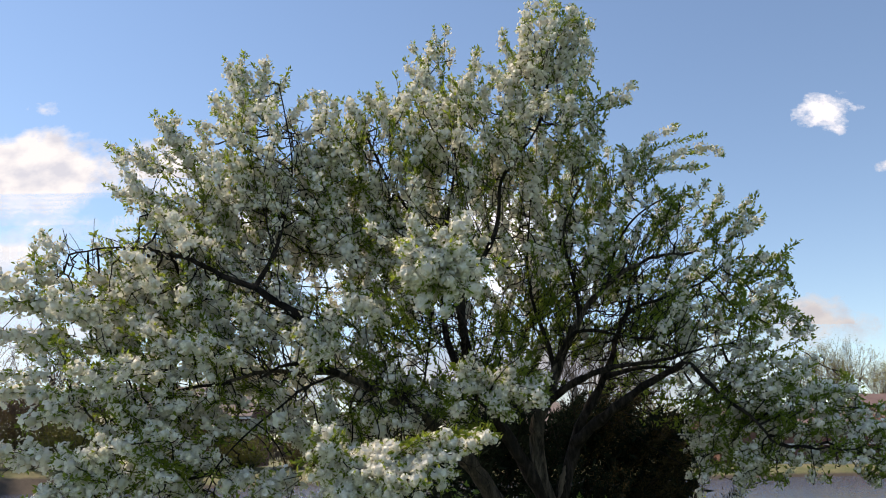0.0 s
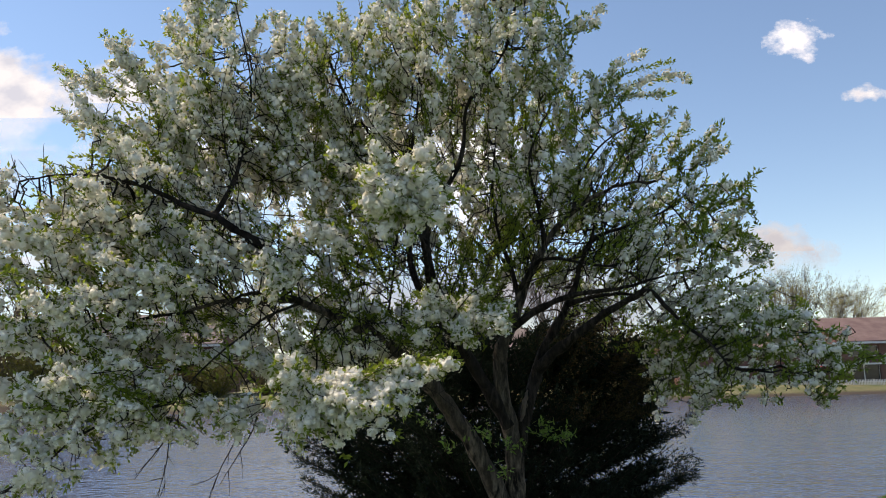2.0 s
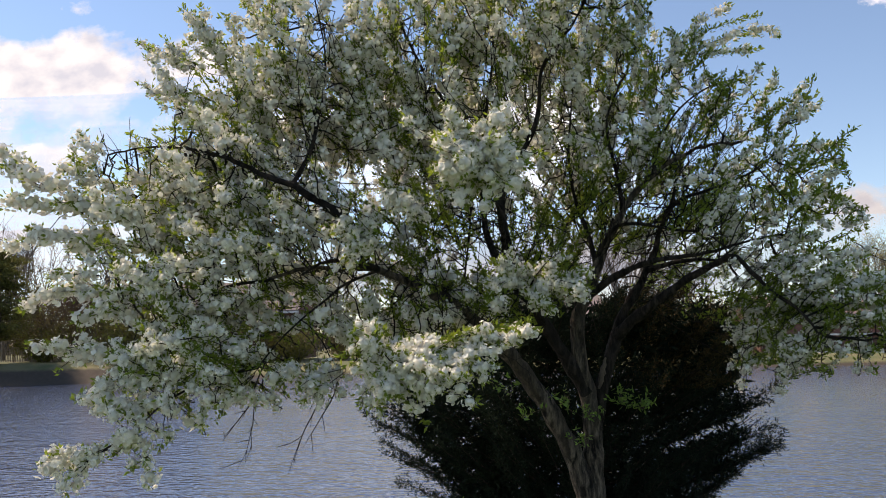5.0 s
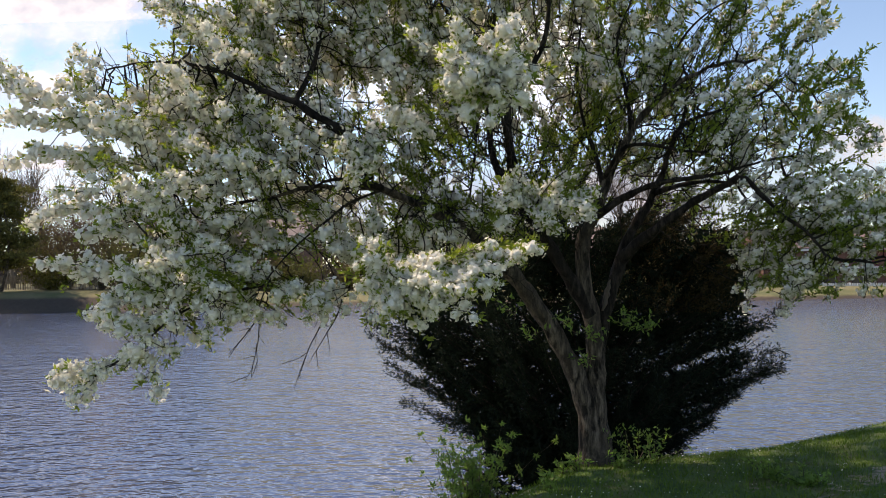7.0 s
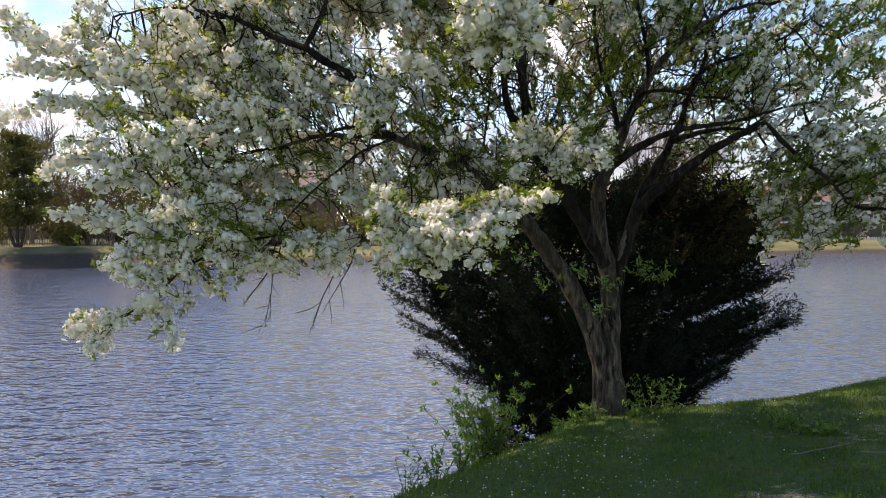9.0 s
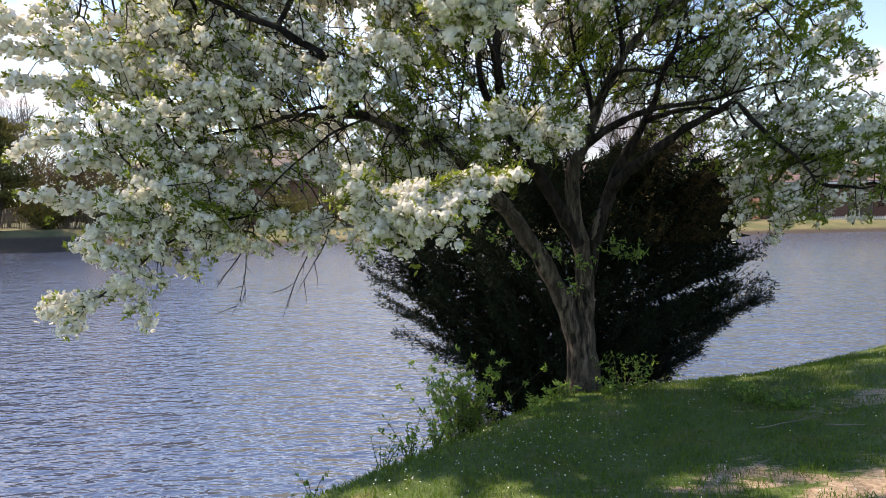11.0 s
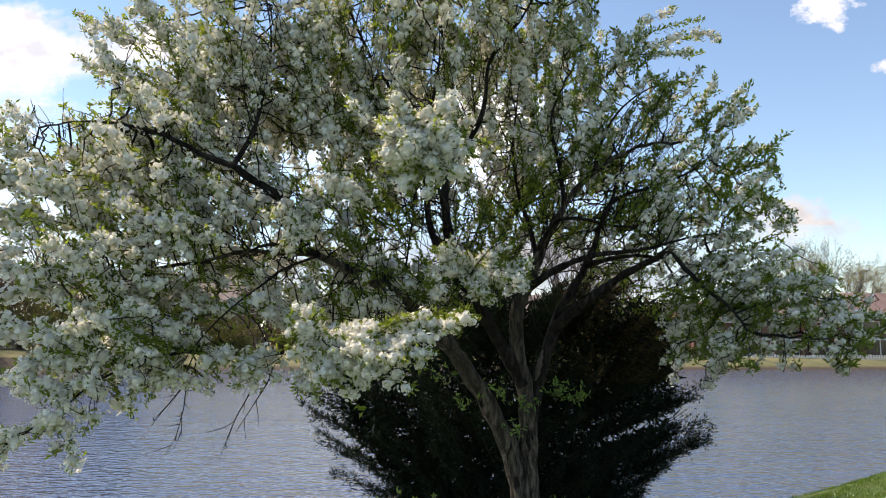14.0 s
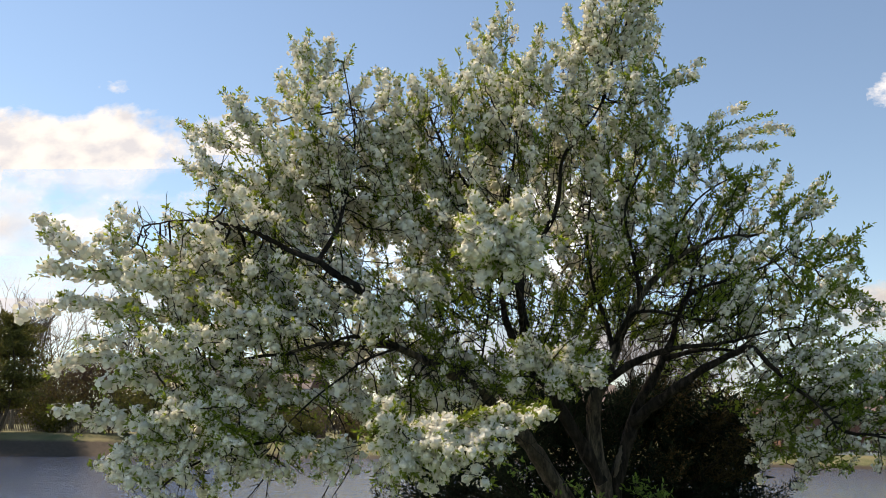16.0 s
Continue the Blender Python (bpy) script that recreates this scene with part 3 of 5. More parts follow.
def grow(targets, reach, kill, rounds):
    """Twigs grow from the boughs towards the targets until these are met."""
    pos, par, rad = [], [], []
    for pts, r0, r1 in limbs:
        start = -1
        if pos:
            start = int(np.argmin(np.linalg.norm(np.array(pos) - pts[0], axis=1)))
        for k, p in enumerate(pts):
            par.append(start if k == 0 else len(pos) - 1)
            pos.append(p)
            rad.append(r1 + (r0 - r1) * (1 - k / max(1, len(pts) - 1)) ** 1.5)
    fixed = len(pos)
    P, kids = np.array(pos), np.zeros(len(pos), int)
    d = np.linalg.norm(targets[:, None] - P[None], axis=2)
    near, dist = d.argmin(1), d.min(1)
    live = np.ones(len(targets), bool)
    for _ in range(rounds):
        pull = live & (dist < reach)
        if not pull.any():
            break
        way = targets[pull] - P[near[pull]]
        way /= np.linalg.norm(way, axis=1, keepdims=True) + 1e-9
        total = np.zeros_like(P)
        np.add.at(total, near[pull], way)
        ids = np.unique(near[pull])
        ids = ids[kids[ids] < 3]
        if not len(ids):
            break
        g = total[ids] / (np.linalg.norm(total[ids], axis=1, keepdims=True) + 1e-9)
        g = g + rng.normal(0, 0.22, g.shape)
        fresh = P[ids] + STEP * g / np.linalg.norm(g, axis=1, keepdims=True)
        kids[ids] += 1
        base = len(P)
        par.extend(ids.tolist())
        P, kids = np.vstack([P, fresh]), np.r_[kids, np.zeros(len(fresh), int)]
        idx = np.where(live)[0]
        d = np.linalg.norm(targets[idx][:, None] - fresh[None], axis=2)
        k = d.argmin(1)
        best = d[np.arange(len(idx)), k]
        closer = best < dist[idx]
        near[idx[closer]], dist[idx[closer]] = base + k[closer], best[closer]
        live[idx[dist[idx] < kill]] = False
    return P, np.array(par), np.array(rad), fixed


# fingers that stand out of the crown over the water
spray([(-2.60, 5.35, 2.48), (-3.05, 5.35, 2.71), (-3.30, 5.35, 2.90), (-3.46, 5.35, 3.06)], 1.35)
spray([(-2.72, 5.35, 2.56), (-3.27, 5.35, 2.63), (-3.49, 5.35, 2.57)], 1.20)
spray([(-3.18, 5.35, 2.72), (-3.43, 5.35, 2.87), (-3.49, 5.35, 2.91)], 1.10)
spray([(-2.48, 5.35, 2.64), (-2.80, 5.35, 2.74), (-3.03, 5.35, 2.86)], 1.10)
spray([(-2.61, 5.35, 2.36), (-3.11, 5.35, 2.38), (-3.40, 5.35, 2.34), (-3.57, 5.35, 2.29)], 1.30)
spray([(-3.11, 5.35, 2.36), (-3.31, 5.35, 2.44)], 1.00)
spray([(-2.53, 5.35, 2.24), (-2.77, 5.35, 2.33), (-2.98, 5.35, 2.27)], 1.10)
spray([(-2.41, 5.35, 1.92), (-2.82, 5.35, 1.99), (-3.16, 5.35, 1.96), (-3.29, 5.35, 1.85)], 1.15)
spray([(-2.35, 5.20, 1.73), (-2.70, 5.35, 1.85), (-2.83, 5.20, 1.74)], 1.10)
spray([(-2.74, 5.35, 2.07), (-3.07, 5.35, 2.10), (-3.14, 5.35, 2.08)], 0.90)
spray([(-2.35, 5.20, 1.48), (-2.67, 5.20, 1.55), (-2.92, 5.20, 1.59), (-3.14, 5.20, 1.59)], 1.05)
spray([(-2.55, 5.20, 1.49), (-2.84, 5.20, 1.51), (-2.96, 5.20, 1.41)], 1.00)
spray([(-2.07, 5.00, 1.33), (-2.38, 5.00, 1.30), (-2.66, 5.00, 1.21)], 1.20)
spray([(-2.16, 5.20, 1.40), (-2.34, 5.00, 1.39), (-2.57, 5.00, 1.32)], 1.10)
spray([(-2.07, 5.00, 1.18), (-2.38, 5.00, 1.15), (-2.58, 5.00, 1.15)], 1.10)
spray([(-2.25, 5.00, 1.03), (-2.47, 5.00, 0.90), (-2.66, 5.00, 0.85), (-2.89, 5.00, 0.81)], 1.20)
spray([(-2.47, 5.00, 0.90), (-2.63, 5.00, 0.77), (-2.73, 5.00, 0.62)], 1.00)
spray([(-2.59, 5.00, 0.85), (-2.78, 5.00, 0.89), (-2.84, 5.00, 0.85)], 1.00)
spray([(-2.31, 5.00, 1.00), (-2.20, 5.00, 0.92), (-2.18, 5.00, 0.76)], 1.20)
spray([(-2.20, 5.00, 0.85), (-2.32, 5.00, 0.77)], 0.80)
spray([(-2.08, 5.00, 1.11), (-2.10, 5.00, 0.90)], 1.10)
spray([(-2.31, 5.00, 0.96), (-2.43, 5.00, 0.85)], 0.70)
spray([(-1.73, 5.00, 1.29), (-1.87, 5.00, 1.14), (-1.87, 5.00, 1.03)], 0.90)
spray([(-1.50, 5.00, 1.36), (-1.69, 5.00, 1.22), (-1.72, 5.00, 1.10)], 1.00)
spray([(-1.25, 5.20, 1.47), (-1.31, 5.00, 1.36), (-1.35, 5.00, 1.30)], 1.00)
spray([(-0.94, 5.20, 1.39), (-1.17, 5.00, 1.30), (-1.20, 5.00, 1.26)], 1.10)
# boughs that reach out towards the lawn, thick with blossom
spray([(-0.63, 4.67, 1.53), (-0.63, 4.43, 1.55), (-0.75, 4.43, 1.45)], 0.86, 5)
spray([(-0.63, 4.64, 1.48), (-0.34, 4.40, 1.47), (-0.09, 4.40, 1.48), (0.13, 4.40, 1.53), (0.30, 4.40, 1.59)], 0.86, 5)
spray([(-0.68, 4.95, 1.46), (-0.48, 4.45, 1.39), (-0.32, 4.45, 1.23)], 0.99, 5)
spray([(-0.62, 4.59, 1.46), (-0.41, 4.36, 1.45), (-0.12, 4.36, 1.37), (0.02, 4.36, 1.36)], 0.77, 5)
spray([(-0.61, 5.00, 1.53), (-0.35, 4.50, 1.55), (-0.19, 4.50, 1.58)], 0.86, 5)
spray([(-0.50, 4.64, 1.47), (-0.28, 4.40, 1.36), (-0.19, 4.40, 1.33)], 0.86, 5)
spray([(-0.68, 4.97, 1.51), (-0.58, 4.47, 1.39), (-0.48, 4.47, 1.23)], 0.86, 5)
spray([(-0.62, 5.10, 1.49), (-0.66, 4.59, 1.33), (-0.63, 4.59, 1.26)], 0.86, 5)
spray([(0.00, 4.76, 2.70), (-0.18, 4.52, 2.67), (-0.27, 4.52, 2.60)], 1.0, 7)
spray([(0.00, 4.76, 2.70), (0.14, 4.52, 2.69), (0.17, 4.52, 2.53)], 1.0, 7)
spray([(0.00, 4.71, 2.65), (-0.02, 4.48, 2.52), (-0.04, 4.48, 2.48)], 1.0, 7)
spray([(0.00, 4.76, 2.70), (-0.11, 4.52, 2.77), (-0.17, 4.52, 2.83)], 1.0, 7)
spray([(0.00, 4.76, 2.70), (0.05, 4.52, 2.76), (0.10, 4.52, 2.85)], 1.0, 7)
spray([(0.00, 4.71, 2.68), (-0.07, 4.48, 2.56), (-0.16, 4.48, 2.50)], 1.0, 7)
spray([(0.00, 4.71, 2.68), (-0.10, 4.46, 2.66), (-0.22, 4.44, 2.70)], 1.10, 7)
spray([(0.00, 4.71, 2.68), (0.10, 4.46, 2.72), (0.20, 4.44, 2.66)], 1.10, 7)
spray([(0.32, 5.25, 1.93), (0.15, 5.00, 1.96), (0.06, 5.00, 1.84)], 0.86, 5)
spray([(0.32, 5.25, 1.93), (0.43, 5.00, 1.94), (0.63, 5.00, 1.83)], 0.86, 5)
spray([(0.33, 5.30, 1.93), (0.26, 5.05, 2.05), (0.19, 5.05, 2.09)], 0.77, 5)
spray([(0.33, 5.30, 1.93), (0.40, 5.05, 2.02), (0.51, 5.05, 2.05)], 0.77, 5)
spray([(0.32, 5.25, 1.93), (0.33, 5.00, 1.80), (0.43, 5.00, 1.73)], 0.77, 5)
spray([(0.33, 5.30, 1.93), (0.54, 5.05, 1.92), (0.66, 5.05, 1.97)], 0.77, 5)
spray([(-0.75, 5.25, 2.22), (-0.85, 5.00, 2.26), (-0.91, 5.00, 2.33)], 0.95, 5)
spray([(-0.74, 5.23, 2.25), (-0.83, 4.98, 2.18), (-0.87, 4.98, 2.06)], 0.86, 5)
spray([(-0.71, 5.25, 2.37), (-0.78, 5.00, 2.36), (-0.75, 5.00, 2.15)], 0.86, 5)
spray([(-0.31, 4.41, 1.50), (-0.15, 4.41, 1.59), (-0.03, 4.41, 1.63)], 0.45, 3)
spray([(-0.12, 4.41, 1.52), (0.04, 4.41, 1.56), (0.16, 4.41, 1.62)], 0.45, 3)
spray([(0.04, 4.41, 1.53), (0.19, 4.41, 1.58), (0.26, 4.41, 1.65)], 0.45, 3)
spray([(-0.73, 4.41, 1.48), (-0.63, 4.41, 1.55), (-0.60, 4.41, 1.62)], 0.45, 3)
# fingers along the top and the east side
spray([(-1.64, 6.15, 4.23), (-1.74, 6.15, 4.66), (-1.91, 6.15, 4.97)], 1.10)
spray([(-1.60, 6.15, 4.39), (-1.57, 6.15, 4.72), (-1.55, 6.15, 4.93)], 1.10)
spray([(-1.68, 6.15, 4.44), (-1.77, 6.15, 4.77), (-1.73, 6.15, 5.03)], 1.00)
spray([(-1.48, 6.15, 4.50), (-1.41, 6.15, 4.71), (-1.36, 6.15, 4.84)], 0.60)
spray([(-1.61, 6.15, 4.12), (-1.87, 5.90, 4.33), (-1.93, 5.90, 4.46)], 1.00)
spray([(-1.37, 6.15, 4.22), (-1.23, 6.15, 4.49), (-1.16, 6.15, 4.60)], 0.90)
spray([(-2.01, 5.90, 3.82), (-2.22, 5.90, 4.13), (-2.28, 5.90, 4.34)], 1.00)
spray([(-2.11, 5.90, 3.97), (-2.32, 5.90, 4.21), (-2.43, 5.90, 4.33)], 0.90)
spray([(-2.29, 5.90, 3.83), (-2.51, 5.90, 3.98), (-2.55, 5.90, 4.08)], 0.90)
spray([(-2.28, 5.90, 3.78), (-2.60, 5.90, 3.93), (-2.78, 5.90, 4.05)], 0.80)
spray([(-2.31, 5.90, 3.53), (-2.59, 5.90, 3.61), (-2.75, 5.90, 3.68)], 0.80)
spray([(-0.92, 6.15, 4.16), (-0.93, 6.15, 4.43), (-0.89, 6.15, 4.55)], 0.90)
spray([(-0.68, 6.15, 4.16), (-0.70, 6.15, 4.43), (-0.76, 6.15, 4.55)], 0.80)
spray([(-0.43, 6.15, 4.16), (-0.48, 6.15, 4.48), (-0.52, 6.15, 4.66)], 0.60)
spray([(-1.02, 6.15, 4.22), (-1.08, 6.15, 4.44), (-1.05, 6.15, 4.59)], 0.80)
spray([(-0.38, 6.15, 4.21), (-0.38, 6.15, 4.43), (-0.35, 6.15, 4.53)], 0.70)
spray([(0.02, 6.15, 4.47), (0.05, 6.15, 4.92), (-0.01, 6.15, 5.26)], 0.45)
spray([(-0.08, 6.15, 4.31), (-0.20, 6.15, 4.70), (-0.27, 6.15, 4.92)], 1.00)
spray([(-0.03, 6.15, 4.42), (-0.08, 6.15, 4.64), (-0.14, 6.15, 4.92)], 0.90)
spray([(0.22, 6.15, 4.47), (0.33, 6.15, 4.91), (0.36, 6.15, 5.03)], 0.80)
spray([(0.93, 6.15, 4.63), (0.98, 6.15, 5.07), (0.92, 6.15, 5.43)], 1.10)
spray([(0.83, 6.15, 4.68), (0.77, 6.15, 5.08), (0.84, 6.15, 5.47)], 1.00)
spray([(0.72, 6.15, 4.46), (0.61, 6.15, 4.91), (0.59, 6.15, 5.19)], 0.90)
spray([(1.06, 6.15, 4.68), (1.13, 6.15, 5.13), (1.22, 6.15, 5.51)], 1.10)
spray([(1.12, 6.15, 4.51), (1.30, 6.15, 4.90), (1.39, 6.15, 5.13)], 1.00)
spray([(1.14, 6.15, 4.79), (1.26, 6.15, 5.18), (1.33, 6.15, 5.39)], 0.90)
spray([(1.27, 6.15, 4.35), (1.42, 6.15, 4.45), (1.58, 6.15, 4.55), (1.75, 6.15, 4.67)], 1.30)
spray([(1.42, 6.15, 4.43), (1.57, 6.15, 4.48), (1.68, 6.15, 4.51)], 1.00)
spray([(1.51, 6.15, 3.66), (1.73, 6.15, 3.97), (1.99, 6.15, 4.12), (2.30, 6.15, 4.17)], 0.80)
spray([(1.83, 6.15, 3.92), (2.13, 6.15, 4.03), (2.33, 6.15, 4.06), (2.48, 6.15, 4.00)], 0.90)
spray([(1.77, 6.15, 3.86), (2.02, 6.15, 3.86), (2.32, 6.15, 3.88)], 0.70)
spray([(1.57, 6.15, 3.71), (1.64, 6.15, 3.97), (1.57, 6.15, 4.07)], 0.70)
spray([(1.66, 6.15, 3.71), (1.84, 6.15, 4.07), (1.82, 6.15, 4.15)], 0.70)
spray([(1.88, 6.15, 3.35), (2.04, 6.15, 3.60), (2.24, 6.15, 3.63)], 0.90)
spray([(2.21, 6.15, 3.30), (2.33, 6.15, 3.50), (2.40, 6.15, 3.65)], 0.60)
spray([(2.44, 6.15, 3.20), (2.56, 6.15, 3.44), (2.66, 6.15, 3.59)], 0.70)
spray([(2.49, 6.15, 3.24), (2.67, 6.15, 3.35), (2.76, 6.15, 3.40)], 0.60)
spray([(2.51, 6.15, 3.00), (2.76, 6.15, 3.09), (2.95, 6.15, 3.05)], 0.90)
spray([(2.54, 6.15, 2.85), (2.79, 6.15, 2.95), (2.90, 6.15, 2.85)], 0.80)
spray([(2.46, 6.15, 2.62), (2.75, 6.15, 2.64), (2.80, 6.15, 2.49)], 0.90)
spray([(2.70, 6.15, 2.66), (2.89, 6.15, 2.63), (2.97, 6.15, 2.56), (3.02, 6.15, 2.37)], 0.80)
spray([(2.49, 6.15, 2.43), (2.68, 6.15, 2.47), (2.77, 6.15, 2.42)], 0.70)
spray([(2.70, 5.75, 1.90), (2.96, 5.75, 1.94), (3.16, 5.75, 1.89)], 1.00)
spray([(2.77, 5.75, 1.81), (3.02, 5.75, 1.77), (3.30, 5.75, 1.81)], 1.10)
spray([(2.58, 5.75, 1.65), (2.72, 5.75, 1.49), (2.78, 5.75, 1.33)], 0.90)
spray([(3.01, 5.75, 1.73), (3.10, 5.75, 1.52), (3.20, 5.75, 1.36)], 0.90)
for lobes in (TOP, UPPER_WEST, LOWER_WEST, FRONT, EAST, LOWER_EAST, INNER, BACK):
    fill(lobes, 460 if lobes is BACK else 430 if lobes in (EAST, LOWER_EAST, INNER) else 560)
# the shoots' feet draw the twigs out of the boughs
feet = np.array([line[0] for line, _, _ in sprays])
mids = np.array([line[len(line) // 3] for line, _, _ in sprays])
P, par, lrad, fixed = grow(np.concatenate([feet, mids]), 2.4, 0.055, 160)
n_nodes = len(P)
tips = np.zeros(n_nodes)
has_kid = np.zeros(n_nodes, bool)
has_kid[par[par >= 0]] = True
tips[~has_kid] = 1
for i in range(n_nodes - 1, -1, -1):
    if par[i] >= 0:
        tips[par[i]] += tips[i]
radius = 0.0026 * np.maximum(tips, 1) ** 0.50
radius[:fixed] = np.maximum(lrad, 0.004)
# chains: each node runs on with its stoutest child
heavy = np.full(n_nodes, -1)
for i in range(fixed, n_nodes):
    p = par[i]
    if p >= 0 and (heavy[p] < 0 or tips[i] > tips[heavy[p]]):
        heavy[p] = i
chains, used = [], np.zeros(n_nodes, bool)
for i in range(fixed, n_nodes):
    if used[i]:
        continue
    line = [par[i], i]
    used[i] = True
    while heavy[line[-1]] >= 0 and not used[heavy[line[-1]]]:
        line.append(heavy[line[-1]])
        used[line[-1]] = True
    r = np.minimum(radius[line], radius[line[1]] * 1.1)
    chains.append((P[line], r))

for line, thick, _ in sprays:
    i = int(np.argmin(np.linalg.norm(P - line[0], axis=1)))
    chains.append((np.vstack([P[i], line[::2], line[-1:]]), np.linspace(0.0042, 0.0015, len(line[::2]) + 2)))

# slender bare branchlets that cross inside the crown
for _ in range(900):
    i = int(rng.integers(60, fixed if rng.random() < 0.4 else n_nodes))
    p = P[i]
    if p[2] < 1.45 or tips[i] < 2 or np.linalg.norm((p - (0.1, 6.2, 2.7)) / (2.3, 1.6, 1.5)) > 1 or p[2] > 3.4:
        continue
    d = (p - HEART) / np.linalg.norm(p - HEART) * 0.6 + rng.normal(0, 0.6, 3) + (0, 0, 0.35)
    d /= np.linalg.norm(d)
    long = rng.uniform(0.3, 0.75)
    u = np.linspace(0, 1, 10)[:, None]
    line = p + d * long * u + np.cumsum(rng.normal(0, 0.010, (10, 3)), 0) + rng.normal(0, 0.18, 3) * long * u**2
    if np.linalg.norm((line[-1] - (0.1, 6.2, 2.9)) / (2.3, 1.7, 1.7)) > 1:
        continue
    chains.append((line, np.linspace(0.0062, 0.0016, 10)))
    for j in (3, 5, 6, 8):
        w = d + rng.normal(0, 0.6, 3)
        q_ = np.linspace(0, 1, 4)[:, None]
        chains.append((line[j] + w * long * 0.22 * q_ + rng.normal(0, 0.004, (4, 3)) * q_, np.linspace(0.0032, 0.0012, 4)))

tree = thing("blossom_tree", (0.86, 6.40, 0.0), "flowering fruit tree thick with white blossom and young green leaves", "tree")
BASE = np.array([0.86, 6.40, 0.0])


def tree_part(name, verts, faces, material, label="", smooth=True, kind=""):
    return tagged(child(new(name, mesh_of(name, verts - BASE, faces, material, smooth)), tree), label, kind=kind)


for k, (pts, r0, r1) in enumerate(limbs):
    rr = r1 + (r0 - r1) * (1 - np.linspace(0, 1, len(pts))) ** 1.5
    if k < 3:
        rr *= 1 + 0.16 * np.exp(-np.arange(len(pts)) * STEP / 0.16)
    wob = 1 + 0.07 * np.sin(np.arange(len(pts)) * 1.7 + k)
    v, f = tubes([(pts, rr * wob)], 20 if r0 > 0.09 else 10)
    v = v + (0.006 * np.sin(v[:, [1, 2, 0]] * 37) + 0.004 * np.sin(v[:, [2, 0, 1]] * 83)) * min(1, r0 / 0.06)
    # from the sixth line on, boughs take the bark with shade in its colour
    tree_part("trunk" if k == 0 else "limb", v, f, BARK if k < 5 else SHADED_BARK, "grey-brown furrowed trunk" if k == 0 else "")
u = np.linspace(0, 1, 9)[:, None]
line = np.array([0.92, 6.335, 1.16]) + np.array([0.07, 0.05, 0.24]) * u
v, f = tubes([(line, 0.020 * np.sin(np.pi * (0.08 + 0.86 * u[:, 0])) + 0.003)], 8)
v = v + 0.006 * np.sin(v[:, [2, 0, 1]] * 90)
tree_part("wood_scar", v, f, TORN, "pale torn wood where two stems part")
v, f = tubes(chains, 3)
tree_part("twig", v, f, SHADED_BARK, "dark slender branching twigs", kind="stuff")

# flower: five cupped petals round a centre
fv, ff = [], []
for k in range(5):
    a = 2 * math.pi * k / 5
    for r, w, h in ((0.04, 0.0, 0.0), (0.40, -0.70, 0.13), (0.60, 0.0, 0.22), (0.40, 0.70, 0.13)):
        fv.append((r * math.cos(a) - w * r * math.sin(a), r * math.sin(a) + w * r * math.cos(a), h))
    ff.append((4 * k, 4 * k + 1, 4 * k + 2, 4 * k + 3))
FLOWER_V, FLOWER_F = np.array(fv), np.array(ff)
LEAF_V = np.array([(0, 0, 0), (0.2, 0.07, 0.4), (0, 0.02, 0.45), (0, 0.08, 1.0), (-0.2, 0.07, 0.4)])
LEAF_F = np.array([(0, 1, 3, 2), (0, 2, 3, 4)])

def patchy(p):
    """A slow field of light and dense places in the crown, about minus one to one."""
    a = np.sin(p @ np.array([13.0, 7.0, 4.0]) + 1.3) + np.sin(p @ np.array([-6.0, 11.0, 9.0])) + np.sin(p @ np.array([5.0, -8.0, 15.0]) + 0.7) + np.sin(p @ np.array([-12.0, 5.0, -11.0]) + 2.0)
    return a / 2.2


def leafy_heart(c):
    """The inner and eastern parts that carry leaves and little blossom."""
    x, y, z = c
    return y > 5.1 and (0.36 < x < 2.0 and 1.5 < z < 2.95 or 0.05 < x < 1.0 and z < 2.15 or abs(x + 0.05) < 0.5 and 1.95 < z < 2.7)


stout = np.concatenate([pts[::2] for pts, r0, r1 in limbs if r0 > 0.018])
stout_way = (stout - MIDST) / np.linalg.norm(stout - MIDST, axis=1, keepdims=True)
stout_far = np.linalg.norm(stout - MIDST, axis=1)


def veils(p):
    """Whether a place lies close before a stout bough; such places have shed their shoots."""
    far = np.linalg.norm(p - MIDST)
    side = np.linalg.norm(np.cross(stout_way, p - MIDST), axis=1)
    return bool(((side < 0.10) & (far > stout_far - 0.9) & (far < stout_far + 0.12)).any())


